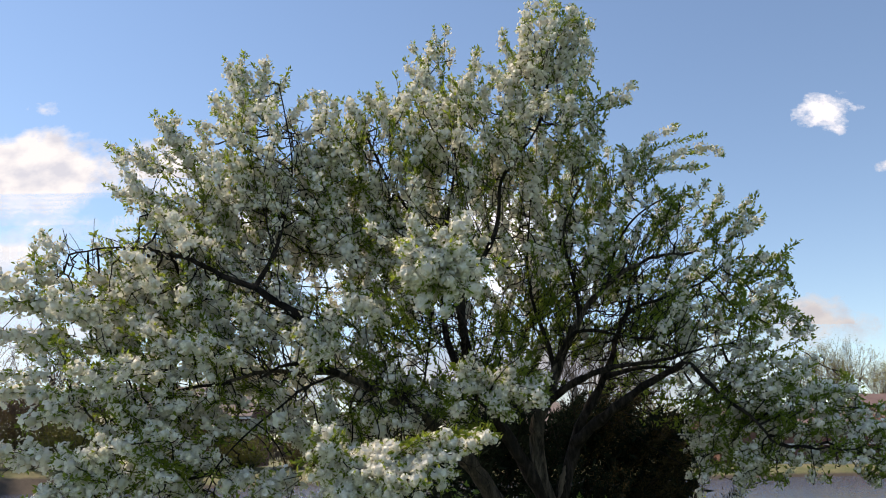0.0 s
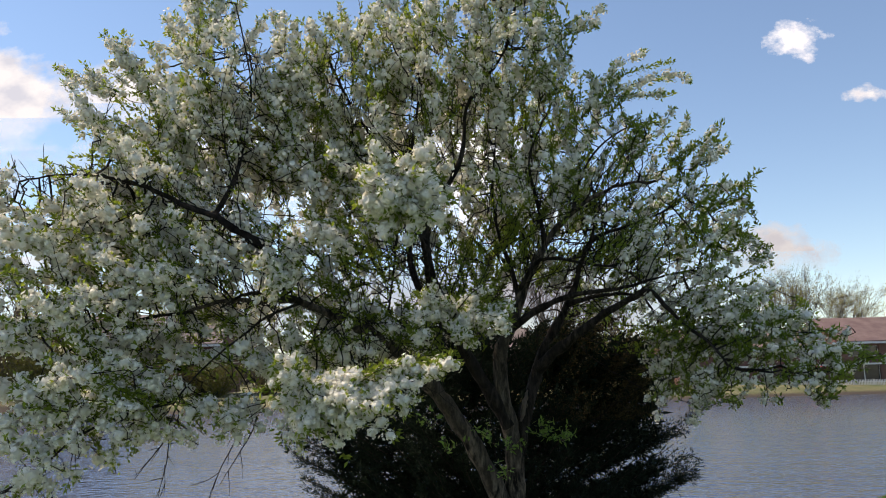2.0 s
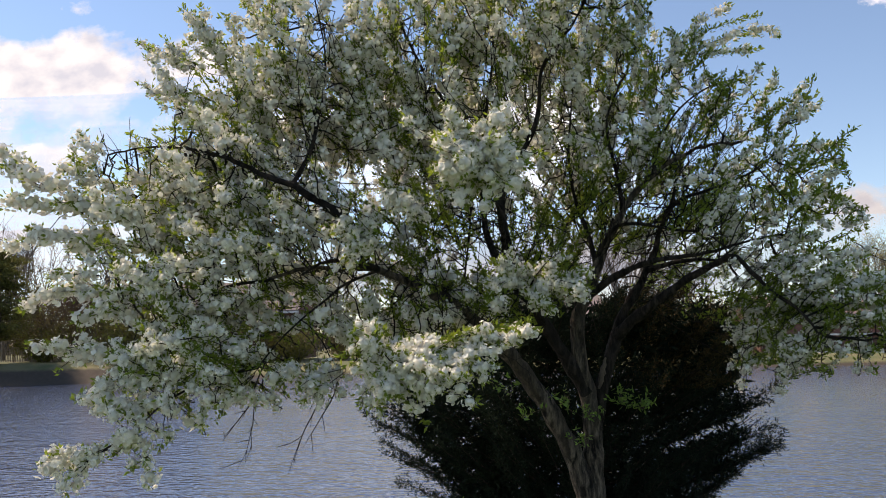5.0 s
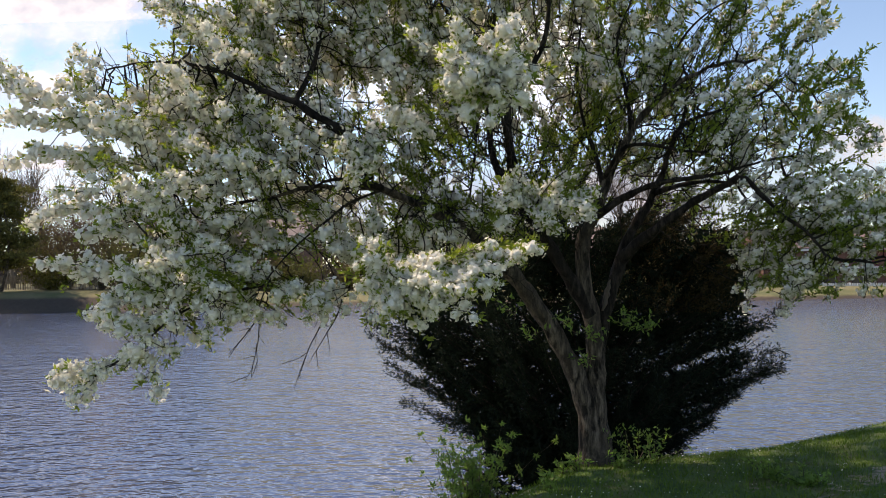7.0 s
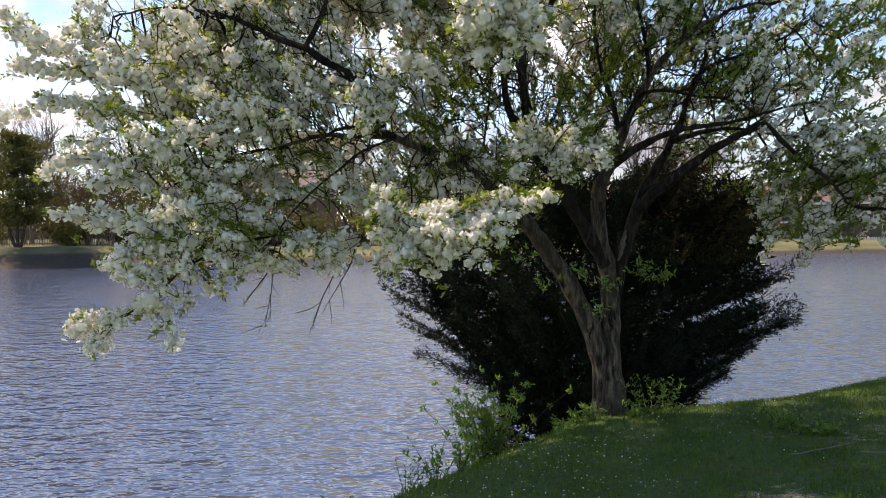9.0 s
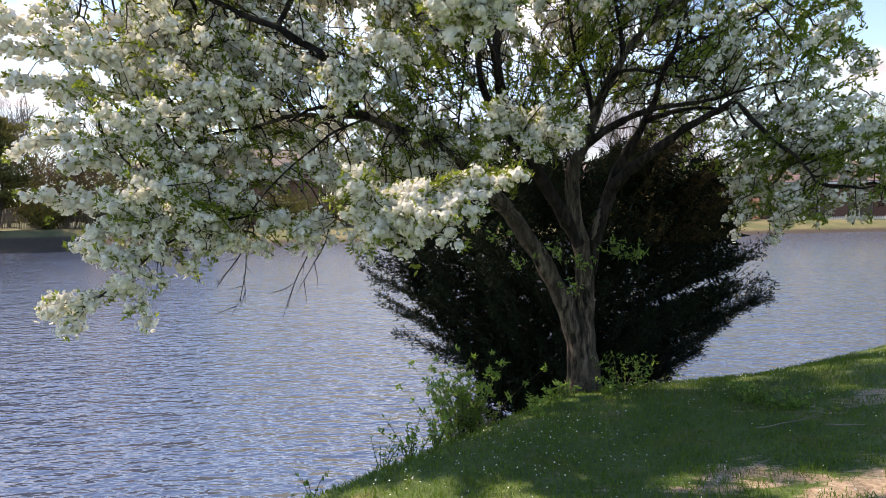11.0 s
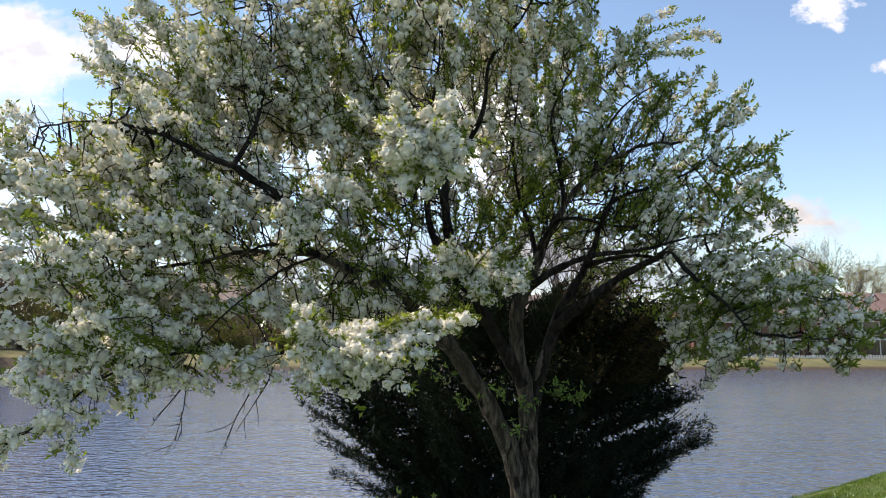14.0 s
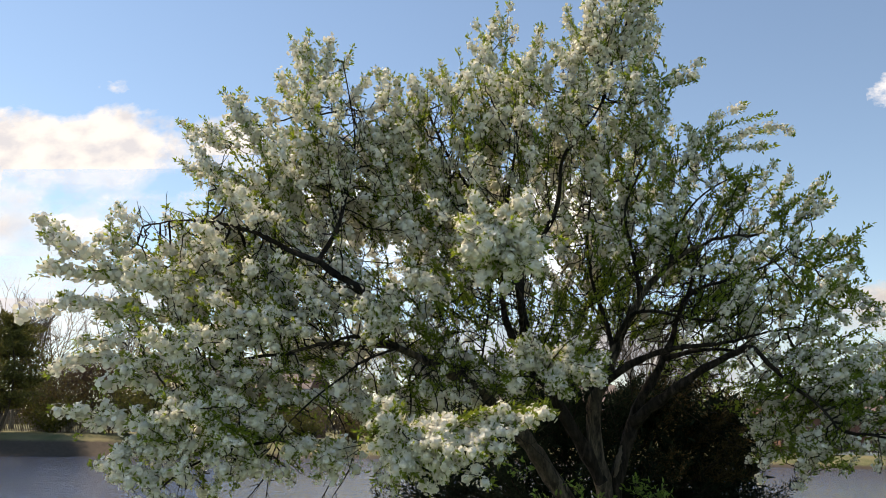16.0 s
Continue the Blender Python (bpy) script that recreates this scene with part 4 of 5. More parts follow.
# clusters of blossom along the shoots, and leaves between them and at their tips
at, turn_to, size, lp, la = [], [], [], [], []
for line, thick, full in sprays:
    c = line.mean(0)
    share = (1.0 if c[0] < 1.3 else 0.6) if full else 0.15 + 0.12 * patchy(c) if leafy_heart(c) else 0.70 - (0.34 if c[2] > 2.2 else 0.10) * np.clip((c[0] - 0.7) / 1.0, 0, 1) + 0.30 * patchy(c)
    bloom = rng.random() < share and thick > 0.5
    if not full and c[1] < 6.5 and veils(c) and rng.random() < 0.8:
        continue
    way = np.gradient(line, axis=0)
    way /= np.linalg.norm(way, axis=1, keepdims=True)
    run = 0.0 if not full else -0.05
    for j in range(len(line)):
        run += 0.026
        tip = j > len(line) - 3
        if bloom and run > 0.054 * thick and not (tip and rng.random() < 0.6):
            at.append(line[j] + rng.normal(0, 0.016, 3) * thick)
            turn_to.append(way[j] + rng.normal(0, 0.35, 3))
            size.append(thick * rng.uniform(0.66, 1.22))
            run = rng.uniform(-0.012, 0.012)
            k = 5
            w = rng.normal(0, 1, (k, 3)) + 0.6 * way[j] + (0, 0, 0.2)
            w /= np.linalg.norm(w, axis=1, keepdims=True)
            lp.append(at[-1] + w * 0.042 * size[-1])
            la.append(w + rng.normal(0, 0.3, w.shape))
        k = 6 if tip else 0 if bloom else 6 if c[0] > 1.2 or leafy_heart(c) else 4
        if k:
            lp.append(line[j] + rng.normal(0, 0.010, (k, 3)))
            la.append(way[j] * 0.8 + rng.normal(0, 0.7, (k, 3)) + (0, 0, 0.25))
at, turn_to, size = np.array(at), np.array(turn_to), np.array(size)
lp, la = np.concatenate(lp), np.concatenate(la)


def packed(sides):
    """The flowers packed in the middle of a cluster: an uneven ball with faces of four or five sides."""
    bm = bmesh.new()
    bmesh.ops.create_icosphere(bm, subdivisions=1, radius=1.0)
    cv = np.array([q_.co[:] for q_ in bm.verts])
    cf = np.array([[q_.index for q_ in g_.verts] for g_ in bm.faces])
    mid = cv[cf].mean(1)
    if sides == 4:
        half = (cv[cf[:, 2]] + cv[cf[:, 0]]) / 2
        faces, cv = np.column_stack([cf, len(cv) + np.arange(len(cf))]), np.concatenate([cv, half])
    else:
        faces = []
        for p in bm.verts:
            x = Vector(p.co).orthogonal().normalized()
            y = Vector(p.co).cross(x)
            ring = sorted((g_.index for g_ in p.link_faces), key=lambda i_: math.atan2(y.dot(Vector(mid[i_])), x.dot(Vector(mid[i_]))))
            faces.append(ring)
        cv = mid / np.linalg.norm(mid, axis=1, keepdims=True)
    bm.free()
    return cv * rng.uniform(0.75, 1.12, (len(cv), 1)), np.array(faces)


def posy(n, tv, tf, small, big, core):
    """One cluster of blossom: flowers packed over a small uneven ball, facing out."""
    k = np.arange(n) + 0.5
    th, ph = np.arccos(1 - 2 * k / n), 2.4 * k
    d = np.stack([np.sin(th) * np.cos(ph), np.sin(th) * np.sin(ph), np.cos(th)], 1) + rng.normal(0, 0.20, (n, 3))
    d /= np.linalg.norm(d, axis=1, keepdims=True)
    place = d * rng.uniform(0.55, 1.20, (n, 1)) * (0.046, 0.046, 0.052)
    v, f = scatter(tv, tf, place, turns(d + rng.normal(0, 0.38, d.shape), rng.uniform(0, 6.28, n)), rng.uniform(small, big, n))
    cv, cf = packed(tf.shape[1])
    return np.concatenate([v, cv * (core, core, 1.15 * core)]), np.concatenate([f, cf + len(v)])


# a far flower: one small five-sided cup
CUP_V = np.array([(0.72 * math.cos(k * 1.2566), 0.72 * math.sin(k * 1.2566), 0.10 * (k % 2)) for k in range(5)])
CUP_F = np.array([(0, 1, 2, 3, 4)])
rot = turns(turn_to, rng.uniform(0, 6.28, len(at)))
order = np.argsort(at[:, 1])
single = np.zeros(len(at), bool)
single[order[:280]] = True
close = (at[:, 1] < 5.05) & ~single
rest = ~single & ~close
for tv, tf, n, small, big, core, group in ((FLOWER_V, FLOWER_F, 17, 0.022, 0.032, 0.030, close), (CUP_V, CUP_F, 20, 0.016, 0.026, 0.026, rest)):
    kinds = [posy(n, tv, tf, small, big, core) for _ in range(12)]
    which = rng.integers(0, 12, len(at))
    vs, fs, base = [], [], 0
    for k in range(12):
        g = group & (which == k)
        if g.any():
            v, f = scatter(*kinds[k], at[g], rot[g], size[g])
            vs.append(v)
            fs.append(f + base)
            base += len(v)
    tree_part("blossom", np.concatenate(vs), np.concatenate(fs), PETAL, "dense clusters of white five-petalled blossom", False, "stuff")
posies = [mesh_of("blossom_ball", *posy(18, FLOWER_V, FLOWER_F, 0.023, 0.033, 0.038), PETAL) for _ in range(12)]
for i in np.where(single)[0]:
    ob = child(new("blossom_ball", posies[i % 12]), tree)
    ob.matrix_basis = Matrix.Translation(Vector(at[i] - BASE)) @ Matrix(rot[i].tolist()).to_4x4() @ Matrix.Scale(float(size[i]), 4)

LEAF_FLAT_V, LEAF_FLAT_F = LEAF_V[[0, 1, 3, 4]], np.array([(0, 1, 2, 3)])
spin, long = rng.uniform(0, 6.28, len(lp)), rng.uniform(0.027, 0.050, len(lp))
behind = lp[:, 1] > 5.7
for tv, tf, g in ((LEAF_V, LEAF_F, ~behind), (LEAF_FLAT_V, LEAF_FLAT_F, behind)):
    v, f = scatter(tv, tf, lp[g], turns(la[g], spin[g]), long[g])
    tree_part("foliage", v, f, LEAF, "fresh yellow-green young leaves", False, "stuff")

# ---------------------------------------------------------------- the juniper behind it
JB = np.array([0.95, 8.3, -1.25])
jun = thing("juniper", JB, "dark green spreading juniper bush on the bank behind the tree", "bush")
jch, jp, jd, jz = [], [], [], []


def flank(z, east_side):
    """How far the bush reaches sideways at a height."""
    if east_side:
        return np.interp(z, [-1.3, -0.8, -0.49, -0.05, 0.13, 0.48, 1.0, 1.5, 1.85, 2.1], [0.25, 0.5, 0.80, 1.22, 1.50, 1.92, 1.90, 1.95, 1.75, 0.9])
    return np.interp(z, [-1.3, -0.8, -0.59, -0.05, 0.44, 1.0, 1.35, 1.8], [0.2, 0.62, 1.05, 1.32, 1.80, 2.12, 1.95, 0.9])


def plume(root, tip, full, stem=0.014):
    """A juniper bough: a stem that curves up, with flat feathery side shoots that shorten towards its tip."""
    n_ = 22
    u = np.linspace(0, 1, n_)[:, None]
    far_ = np.linalg.norm(tip - root)
    line = root + (tip - root) * u + np.array([0, 0, -0.22]) * far_ * u * (1 - u) + np.cumsum(rng.normal(0, 0.008, (n_, 3)), 0)
    jch.append((line, np.linspace(stem, 0.003, n_)))
    way = np.gradient(line, axis=0)
    way /= np.linalg.norm(way, axis=1, keepdims=True)
    flat = np.cross(way[-1], rng.normal(0, 1, 3))
    flat /= np.linalg.norm(flat)
    for j in range(int(n_ * 0.30), n_):
        for side_ in (1, -1):
            for _ in range(full):
                w = way[j] * 0.9 + side_ * flat * rng.uniform(0.35, 0.9) + rng.normal(0, 0.30, 3) + (0, 0, 0.12)
                w /= np.linalg.norm(w)
                reach_ = rng.uniform(0.10, 0.24) * (1.15 - 0.6 * j / n_)
                m_ = 11
                k_ = rng.random((m_, 1))
                jp.append(line[j] + w * k_ * reach_ + rng.normal(0, 0.014, (m_, 3)))
                jd.append(w + rng.normal(0, 0.60, (m_, 3)))
                jz.append(rng.uniform(0.028, 0.052, m_))


for k in range(230):
    side = rng.uniform(-1, 1) if k % 3 else math.copysign(rng.uniform(0.80, 1.0), rng.uniform(-1, 1))
    z = rng.uniform(-0.75, 2.05)
    az = -math.acos(side) if k % 4 else math.acos(side)
    c, n_s = math.cos(az), math.sin(az)
    reach = flank(z, c > 0) * rng.uniform(0.66, 1.0)
    tip = np.array([JB[0] + c * reach, JB[1] + 0.62 * n_s * reach, z + rng.normal(0, 0.05)])
    root = np.array([JB[0] + 0.2 * c * reach, JB[1] + 0.1 * n_s, max(JB[2] + 0.15, z - 0.12 - 0.38 * reach)])
    plume(root, tip, 2)
# boughs that stand out of the bush
for tip in ((2.96, 8.2, 0.50), (2.86, 8.1, 0.42), (2.72, 8.2, 0.60), (2.50, 8.1, 0.14), (2.24, 8.1, -0.05), (2.86, 8.3, 1.02), (2.80, 8.2, 0.86), (2.90, 8.3, 1.40), (2.92, 8.3, 1.76), (2.70, 8.2, 1.92), (2.62, 8.2, 1.60),
            (2.42, 8.2, 1.86), (2.30, 8.1, 1.66), (2.06, 8.2, 2.06), (1.90, 8.1, 1.90), (1.72, 8.2, 2.08), (1.42, 8.2, 1.92), (1.85, 8.0, -0.42), (1.75, 8.0, -0.55),
            (-1.22, 8.2, 1.0), (-1.15, 8.1, 0.80), (-0.96, 8.1, 0.44), (-1.06, 8.3, 1.40), (-0.70, 8.1, 0.16), (-0.46, 8.1, -0.06), (-0.25, 8.0, -0.55), (-0.05, 8.0, -0.72)):
    tip = np.array(tip) + rng.normal(0, 0.02, 3)
    rise = 0.55 if tip[0] > JB[0] and tip[2] > 1.2 else 0.30
    root = JB + (tip - JB) * (0.40, 0.6, 0)
    root[2] = max(JB[2] + 0.2, tip[2] - 0.10 - rise * abs(tip[0] - root[0]))
    for _ in range(2):
        plume(root, tip + rng.normal(0, 0.05, 3), 3)
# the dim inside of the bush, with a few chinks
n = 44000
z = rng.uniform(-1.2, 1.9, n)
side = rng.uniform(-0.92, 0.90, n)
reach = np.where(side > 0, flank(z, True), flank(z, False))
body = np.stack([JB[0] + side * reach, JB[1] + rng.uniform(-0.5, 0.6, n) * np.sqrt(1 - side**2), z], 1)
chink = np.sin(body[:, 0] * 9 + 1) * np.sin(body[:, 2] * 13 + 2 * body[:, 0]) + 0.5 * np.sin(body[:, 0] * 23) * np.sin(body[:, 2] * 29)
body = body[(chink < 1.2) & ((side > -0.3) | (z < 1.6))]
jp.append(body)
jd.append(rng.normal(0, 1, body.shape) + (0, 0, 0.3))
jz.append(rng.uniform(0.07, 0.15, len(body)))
jp, jd, jz = np.concatenate(jp), np.concatenate(jd), np.concatenate(jz)
near = 8.2 / jp[:, 1]
gap = np.clip((jp[:, 0] * near - 1.75) / 1.15, 0, 1)
thin = np.abs(1.45 + (jp[:, 2] - 1.45) * near - (0.36 + 0.44 * gap)) / (0.024 + 0.060 * gap) < 0.8 + 0.5 * np.sin(jp[:, 0] * 17) * np.sin(jp[:, 2] * 31)
keep = ~(thin & (gap > 0) & (rng.random(len(jp)) < 0.93))
chinks = np.random.default_rng(31)
for _ in range(46):
    hx, hz, hw = chinks.uniform(-0.3, 2.1), chinks.uniform(-0.75, 0.75), chinks.uniform(0.012, 0.036)
    keep &= ((jp[:, 0] - hx) / (1.6 * hw)) ** 2 + ((jp[:, 2] - hz - 0.13 * (8.3 - jp[:, 1])) / hw) ** 2 > 1
jp, jd, jz = jp[keep], jd[keep], jz[keep]
SPRIG_V = np.array([(0, 0, 0), (0.11, 0, 0.4), (0, 0.05, 1.0), (-0.11, 0, 0.4)])
SPRIG_F = np.array([(0, 1, 2, 3)])
v, f = tubes(jch, 4)
tagged(child(new("stem", mesh_of("stem", v - JB, f, SHADED_BARK)), jun), "thin brown stems", kind="stuff")
bronze = (jp[:, 2] > 1.05) & (jp[:, 0] + 0.4 * rng.normal(0, 1, len(jp)) > 1.7) & (jz < 0.06)
spin = rng.uniform(0, 6.28, len(jp))
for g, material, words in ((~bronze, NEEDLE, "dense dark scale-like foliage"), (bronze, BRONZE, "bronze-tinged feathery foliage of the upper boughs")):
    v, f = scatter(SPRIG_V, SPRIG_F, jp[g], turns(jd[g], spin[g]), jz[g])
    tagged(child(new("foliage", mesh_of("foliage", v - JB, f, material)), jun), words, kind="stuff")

# ---------------------------------------------------------------- grass
n = 230000
px_, py_ = rng.uniform(-1.6, 7.5, n), 2.2 + 8.8 * rng.random(n) ** 1.3
bare_a = 0.24 * np.abs(px_ - 3.2) + 0.95 * np.abs(py_ - 0.30 * px_ - 4.9)
bare_b = 0.26 * np.abs(px_ - 2.05) + 0.60 * np.abs(py_ - 4.05)
edge = np.clip((px_ + 1.6) / 1.2, 0, 1) * np.clip((7.5 - px_) / 2.0, 0, 1) * np.clip((py_ - 2.2) / 1.4, 0, 1)
ok = (py_ < crest(px_) + 0.7) & (rng.random(n) < edge) & (np.minimum(bare_a, bare_b + 0.04) > 0.07 + rng.random(n) * 0.18)
px_, py_ = px_[ok], py_[ok]
pl = np.stack([px_, py_, height(px_, py_) - 0.005], 1)
BLADE_V = np.array([(-0.06, 0, 0), (0.06, 0, 0), (0.03, 0.12, 0.6), (-0.02, 0.35, 1.0)])
BLADE_F = np.array([(0, 1, 2, 3)])
ax = rng.normal(0, 0.3, (len(pl), 3)) + (0, 0, 1)
v, f = scatter(BLADE_V, BLADE_F, pl, turns(ax, rng.uniform(0, 6.28, len(pl))), rng.uniform(0.016, 0.046, len(pl)))
tagged(new("grass", mesh_of("grass", v, f, GRASS)), "short green grass on the bank", "grass", kind="stuff")

# ---------------------------------------------------------------- small plants on the bank
def sprout(rng_, stems, leaves, spread, tall, size):
    """Leaves and stems of a small leafy plant round the origin."""
    ch, lp, la = [], [], []
    for _ in range(stems):
        d = np.array([rng_.normal(0, spread), rng_.normal(0, spread), 1.0])
        ln = tall * rng_.uniform(0.6, 1.0)
        t = np.linspace(0, 1, 7)[:, None]
        line = d / np.linalg.norm(d) * ln * t + np.array([rng_.normal(0, 0.15), rng_.normal(0, 0.15), -0.1]) * ln * t**2
        ch.append((line, np.linspace(0.004, 0.0012, 7)))
        k = rng_.integers(1, 7, leaves)
        lp.append(line[k] + rng_.normal(0, 0.008, (leaves, 3)))
        la.append(rng_.normal(0, 0.8, (leaves, 3)) + (0, 0, 0.35))
    lp, la = np.concatenate(lp), np.concatenate(la)
    return tubes(ch, 3), scatter(LEAF_V, LEAF_F, lp, turns(la, rng_.uniform(0, 6.28, len(lp))), rng_.uniform(0.6, 1.2, len(lp)) * size)


def weed(x, y, tall, stems, leaves, seed, spread=0.45, size=0.042, label="leafy green sapling growing at the edge of the bank"):
    r = np.random.default_rng(seed)
    ob = thing("weed", (x, y, float(height(np.array(x), np.array(y))) - 0.02), label, "plant", "weeds on the bank")
    (sv, sf), (lv, lf) = sprout(r, stems, leaves, spread, tall, size)
    tagged(child(new("stem", mesh_of("stem", sv, sf, BARK)), ob), kind="stuff")
    tagged(child(new("leaf", mesh_of("leaf", lv, lf, WEED)), ob), kind="stuff")
    return ob


weed(-0.45, 5.05, 0.42, 9, 22, 1)
weed(-0.30, 5.15, 0.34, 8, 20, 2)
weed(-0.62, 4.85, 0.30, 8, 20, 3, 0.5, 0.032)
weed(-0.95, 4.35, 0.24, 5, 12, 4)
weed(-0.10, 6.26, 1.04, 38, 100, 5, 0.18, 0.036)
weed(-0.22, 6.16, 0.98, 30, 90, 6, 0.22, 0.036)
weed(-0.36, 6.02, 0.42, 11, 40, 18, 0.7, 0.034)
weed(0.08, 6.25, 0.34, 12, 36, 17, 0.5, 0.030)
weed(0.42, 6.25, 0.16, 9, 22, 7, 0.8, 0.034)
weed(0.55, 6.20, 0.20, 10, 24, 8, 0.7, 0.034)
weed(0.68, 6.12, 0.20, 8, 20, 9, 0.8)
weed(1.16, 6.38, 0.46, 10, 26, 10, 0.4, 0.04, "leafy green sucker shoot at the foot of the trunk")
weed(1.30, 6.42, 0.36, 8, 24, 11, 0.5, 0.04, "leafy green sucker shoot at the foot of the trunk")
weed(1.02, 6.20, 0.18, 7, 18, 12, 0.9)
weed(1.98, 5.72, 0.20, 16, 26, 13, 1.2, 0.045, "low clump of broad-leaved weeds in the lawn")
weed(2.16, 5.55, 0.17, 16, 26, 14, 1.2, 0.045, "low clump of broad-leaved weeds in the lawn")
weed(0.40, 5.60, 0.16, 8, 18, 16, 1.0, 0.05, "low clump of broad-leaved weeds in the lawn")

# leaf tufts that sprout from the trunk
for x, y, z, n_, sp in ((1.24, 6.22, 1.00, 9, 1.3), (1.08, 6.24, 1.04, 7, 1.1), (0.80, 6.24, 0.92, 6, 0.9), (0.76, 6.22, 0.72, 4, 0.8), (0.28, 6.05, 0.96, 4, 0.8), (0.20, 6.0, 1.14, 4, 0.8), (0.60, 6.15, 1.05, 5, 0.9)):
    (sv, sf), (lv, lf) = sprout(rng, n_, 9, sp, 0.20, 0.048)
    shoot = child(new("shoot", mesh_of("shoot", sv, sf, BARK)), tree)
    shoot.location = Vector((x, y, z)) - Vector(BASE)
    leafy = child(new("shoot_leaf", mesh_of("shoot_leaf", lv, lf, WEED)), shoot)
    tagged(leafy, kind="stuff")

# dead twigs that hang bare under the crown
for pts in ([(-1.45, 5.10, 1.45), (-1.53, 5.10, 1.28), (-1.52, 5.10, 1.10), (-1.57, 5.10, 0.87), (-1.64, 5.10, 0.75)],
                [(-1.52, 5.10, 1.21), (-1.61, 5.10, 1.10), (-1.69, 5.10, 1.00), (-1.74, 5.10, 0.93)],
                [(-1.55, 5.10, 1.02), (-1.54, 5.10, 0.91), (-1.54, 5.10, 0.83)],
                [(-1.05, 5.10, 1.31), (-1.08, 5.10, 1.20), (-1.21, 5.10, 0.96), (-1.30, 5.10, 0.72)],
                [(-1.21, 5.10, 0.96), (-1.29, 5.10, 0.91), (-1.37, 5.10, 0.89)],
                [(-0.97, 5.10, 1.31), (-0.99, 5.10, 1.21), (-1.11, 5.10, 1.02), (-1.20, 5.10, 0.88)],
                [(-1.08, 5.10, 1.23), (-1.14, 5.10, 1.17), (-1.16, 5.10, 1.12)]):
    line = smooth_line(pts, 0.035)
    line = line + np.cumsum(rng.normal(0, 0.0015, line.shape), 0)
    forks = [(line, np.linspace(0.0050 if len(line) > 9 else 0.0028, 0.0016, len(line)))]
    for j in range(3, len(line) - 1, 2 if pts[0][0] < -1.2 else 4):
        d = (line[-1] - line[0]) / np.linalg.norm(line[-1] - line[0]) + rng.normal(0, 0.6, 3)
        u = np.linspace(0, 1, 4)[:, None]
        forks.append((line[j] + d * rng.uniform(0.05, 0.13) * u + rng.normal(0, 0.004, (4, 3)) * u, np.linspace(0.0030, 0.0012, 4)))
    v, f = tubes(forks, 4)
    tree_part("dead_twig", v, f, SHADED_BARK, "bare dead twig hanging below the crown")

# white clover heads and fallen petals in the grass
n = 7000
cx, cy = rng.uniform(-0.8, 6.0, n), rng.uniform(3.4, 8.5, n)
ok = (cy < crest(cx) + 0.1) & (np.sin(2.1 * cx + 1) * np.sin(1.7 * cy) + rng.normal(0, 0.4, n) + 0.6 * np.sin(7.3 * cx + 2 * cy) * np.sin(8.9 * cy - cx) > 0.25)
pl = np.stack([cx[ok], cy[ok], height(cx[ok], cy[ok]) + rng.uniform(0.01, 0.06, ok.sum())], 1)
v, f = scatter(FLOWER_V, FLOWER_F, pl, turns(rng.normal(0, 0.4, (len(pl), 3)) + (0, 0, 1), rng.uniform(0, 6.28, len(pl))), rng.uniform(0.005, 0.0105, len(pl)))
tagged(new("fallen_petals", mesh_of("fallen_petals", v, f, PETAL)), "small white petals and clover heads scattered in grass", "petals", kind="stuff")


# dry sticks lying in the grass
for (x0, y0), (x1, y1) in (((1.76, 5.02), (2.20, 5.20)), ((2.20, 5.02), (2.42, 4.98)), ((1.45, 4.25), (1.62, 4.42))):
    t = np.linspace(0, 1, 8)[:, None]
    line = np.array([x0, y0, 0.0]) + np.array([x1 - x0, y1 - y0, 0]) * t + rng.normal(0, 0.006, (8, 3))
    line[:, 2] = height(line[:, 0], line[:, 1]) + 0.022
    v, f = tubes([(line, np.linspace(0.0045, 0.0025, 8))], 5)
    tagged(new("fallen_stick", mesh_of("fallen_stick", v, f, TIMBER, True)), "dry pale fallen stick lying in the grass", "stick", "fallen sticks")


# ---------------------------------------------------------------- far shore: trees and shrubs
def branching(r, base, way, length, rad, depth, out, tips_):
    n_ = 4
    t = np.linspace(0, 1, n_)[:, None]
    bend = r.normal(0, 0.12, 3)
    line = base + way * length * t + (bend * length + np.array([0, 0, 0.10 * length])) * t**2
    out.append((line, np.linspace(rad, rad * 0.6, n_)))
    if depth == 0:
        tips_.append(line[-1])
        return
    for k in range(3 if depth > 1 else 4):
        j = r.integers(2, n_) if k else n_ - 1
        d = way + r.normal(0, 0.42, 3) + (0, 0, 0.12)
        d /= np.linalg.norm(d)
        branching(r, line[j], d, length * r.uniform(0.55, 0.8), max(rad * 0.55, 0.016), depth - 1, out, tips_)


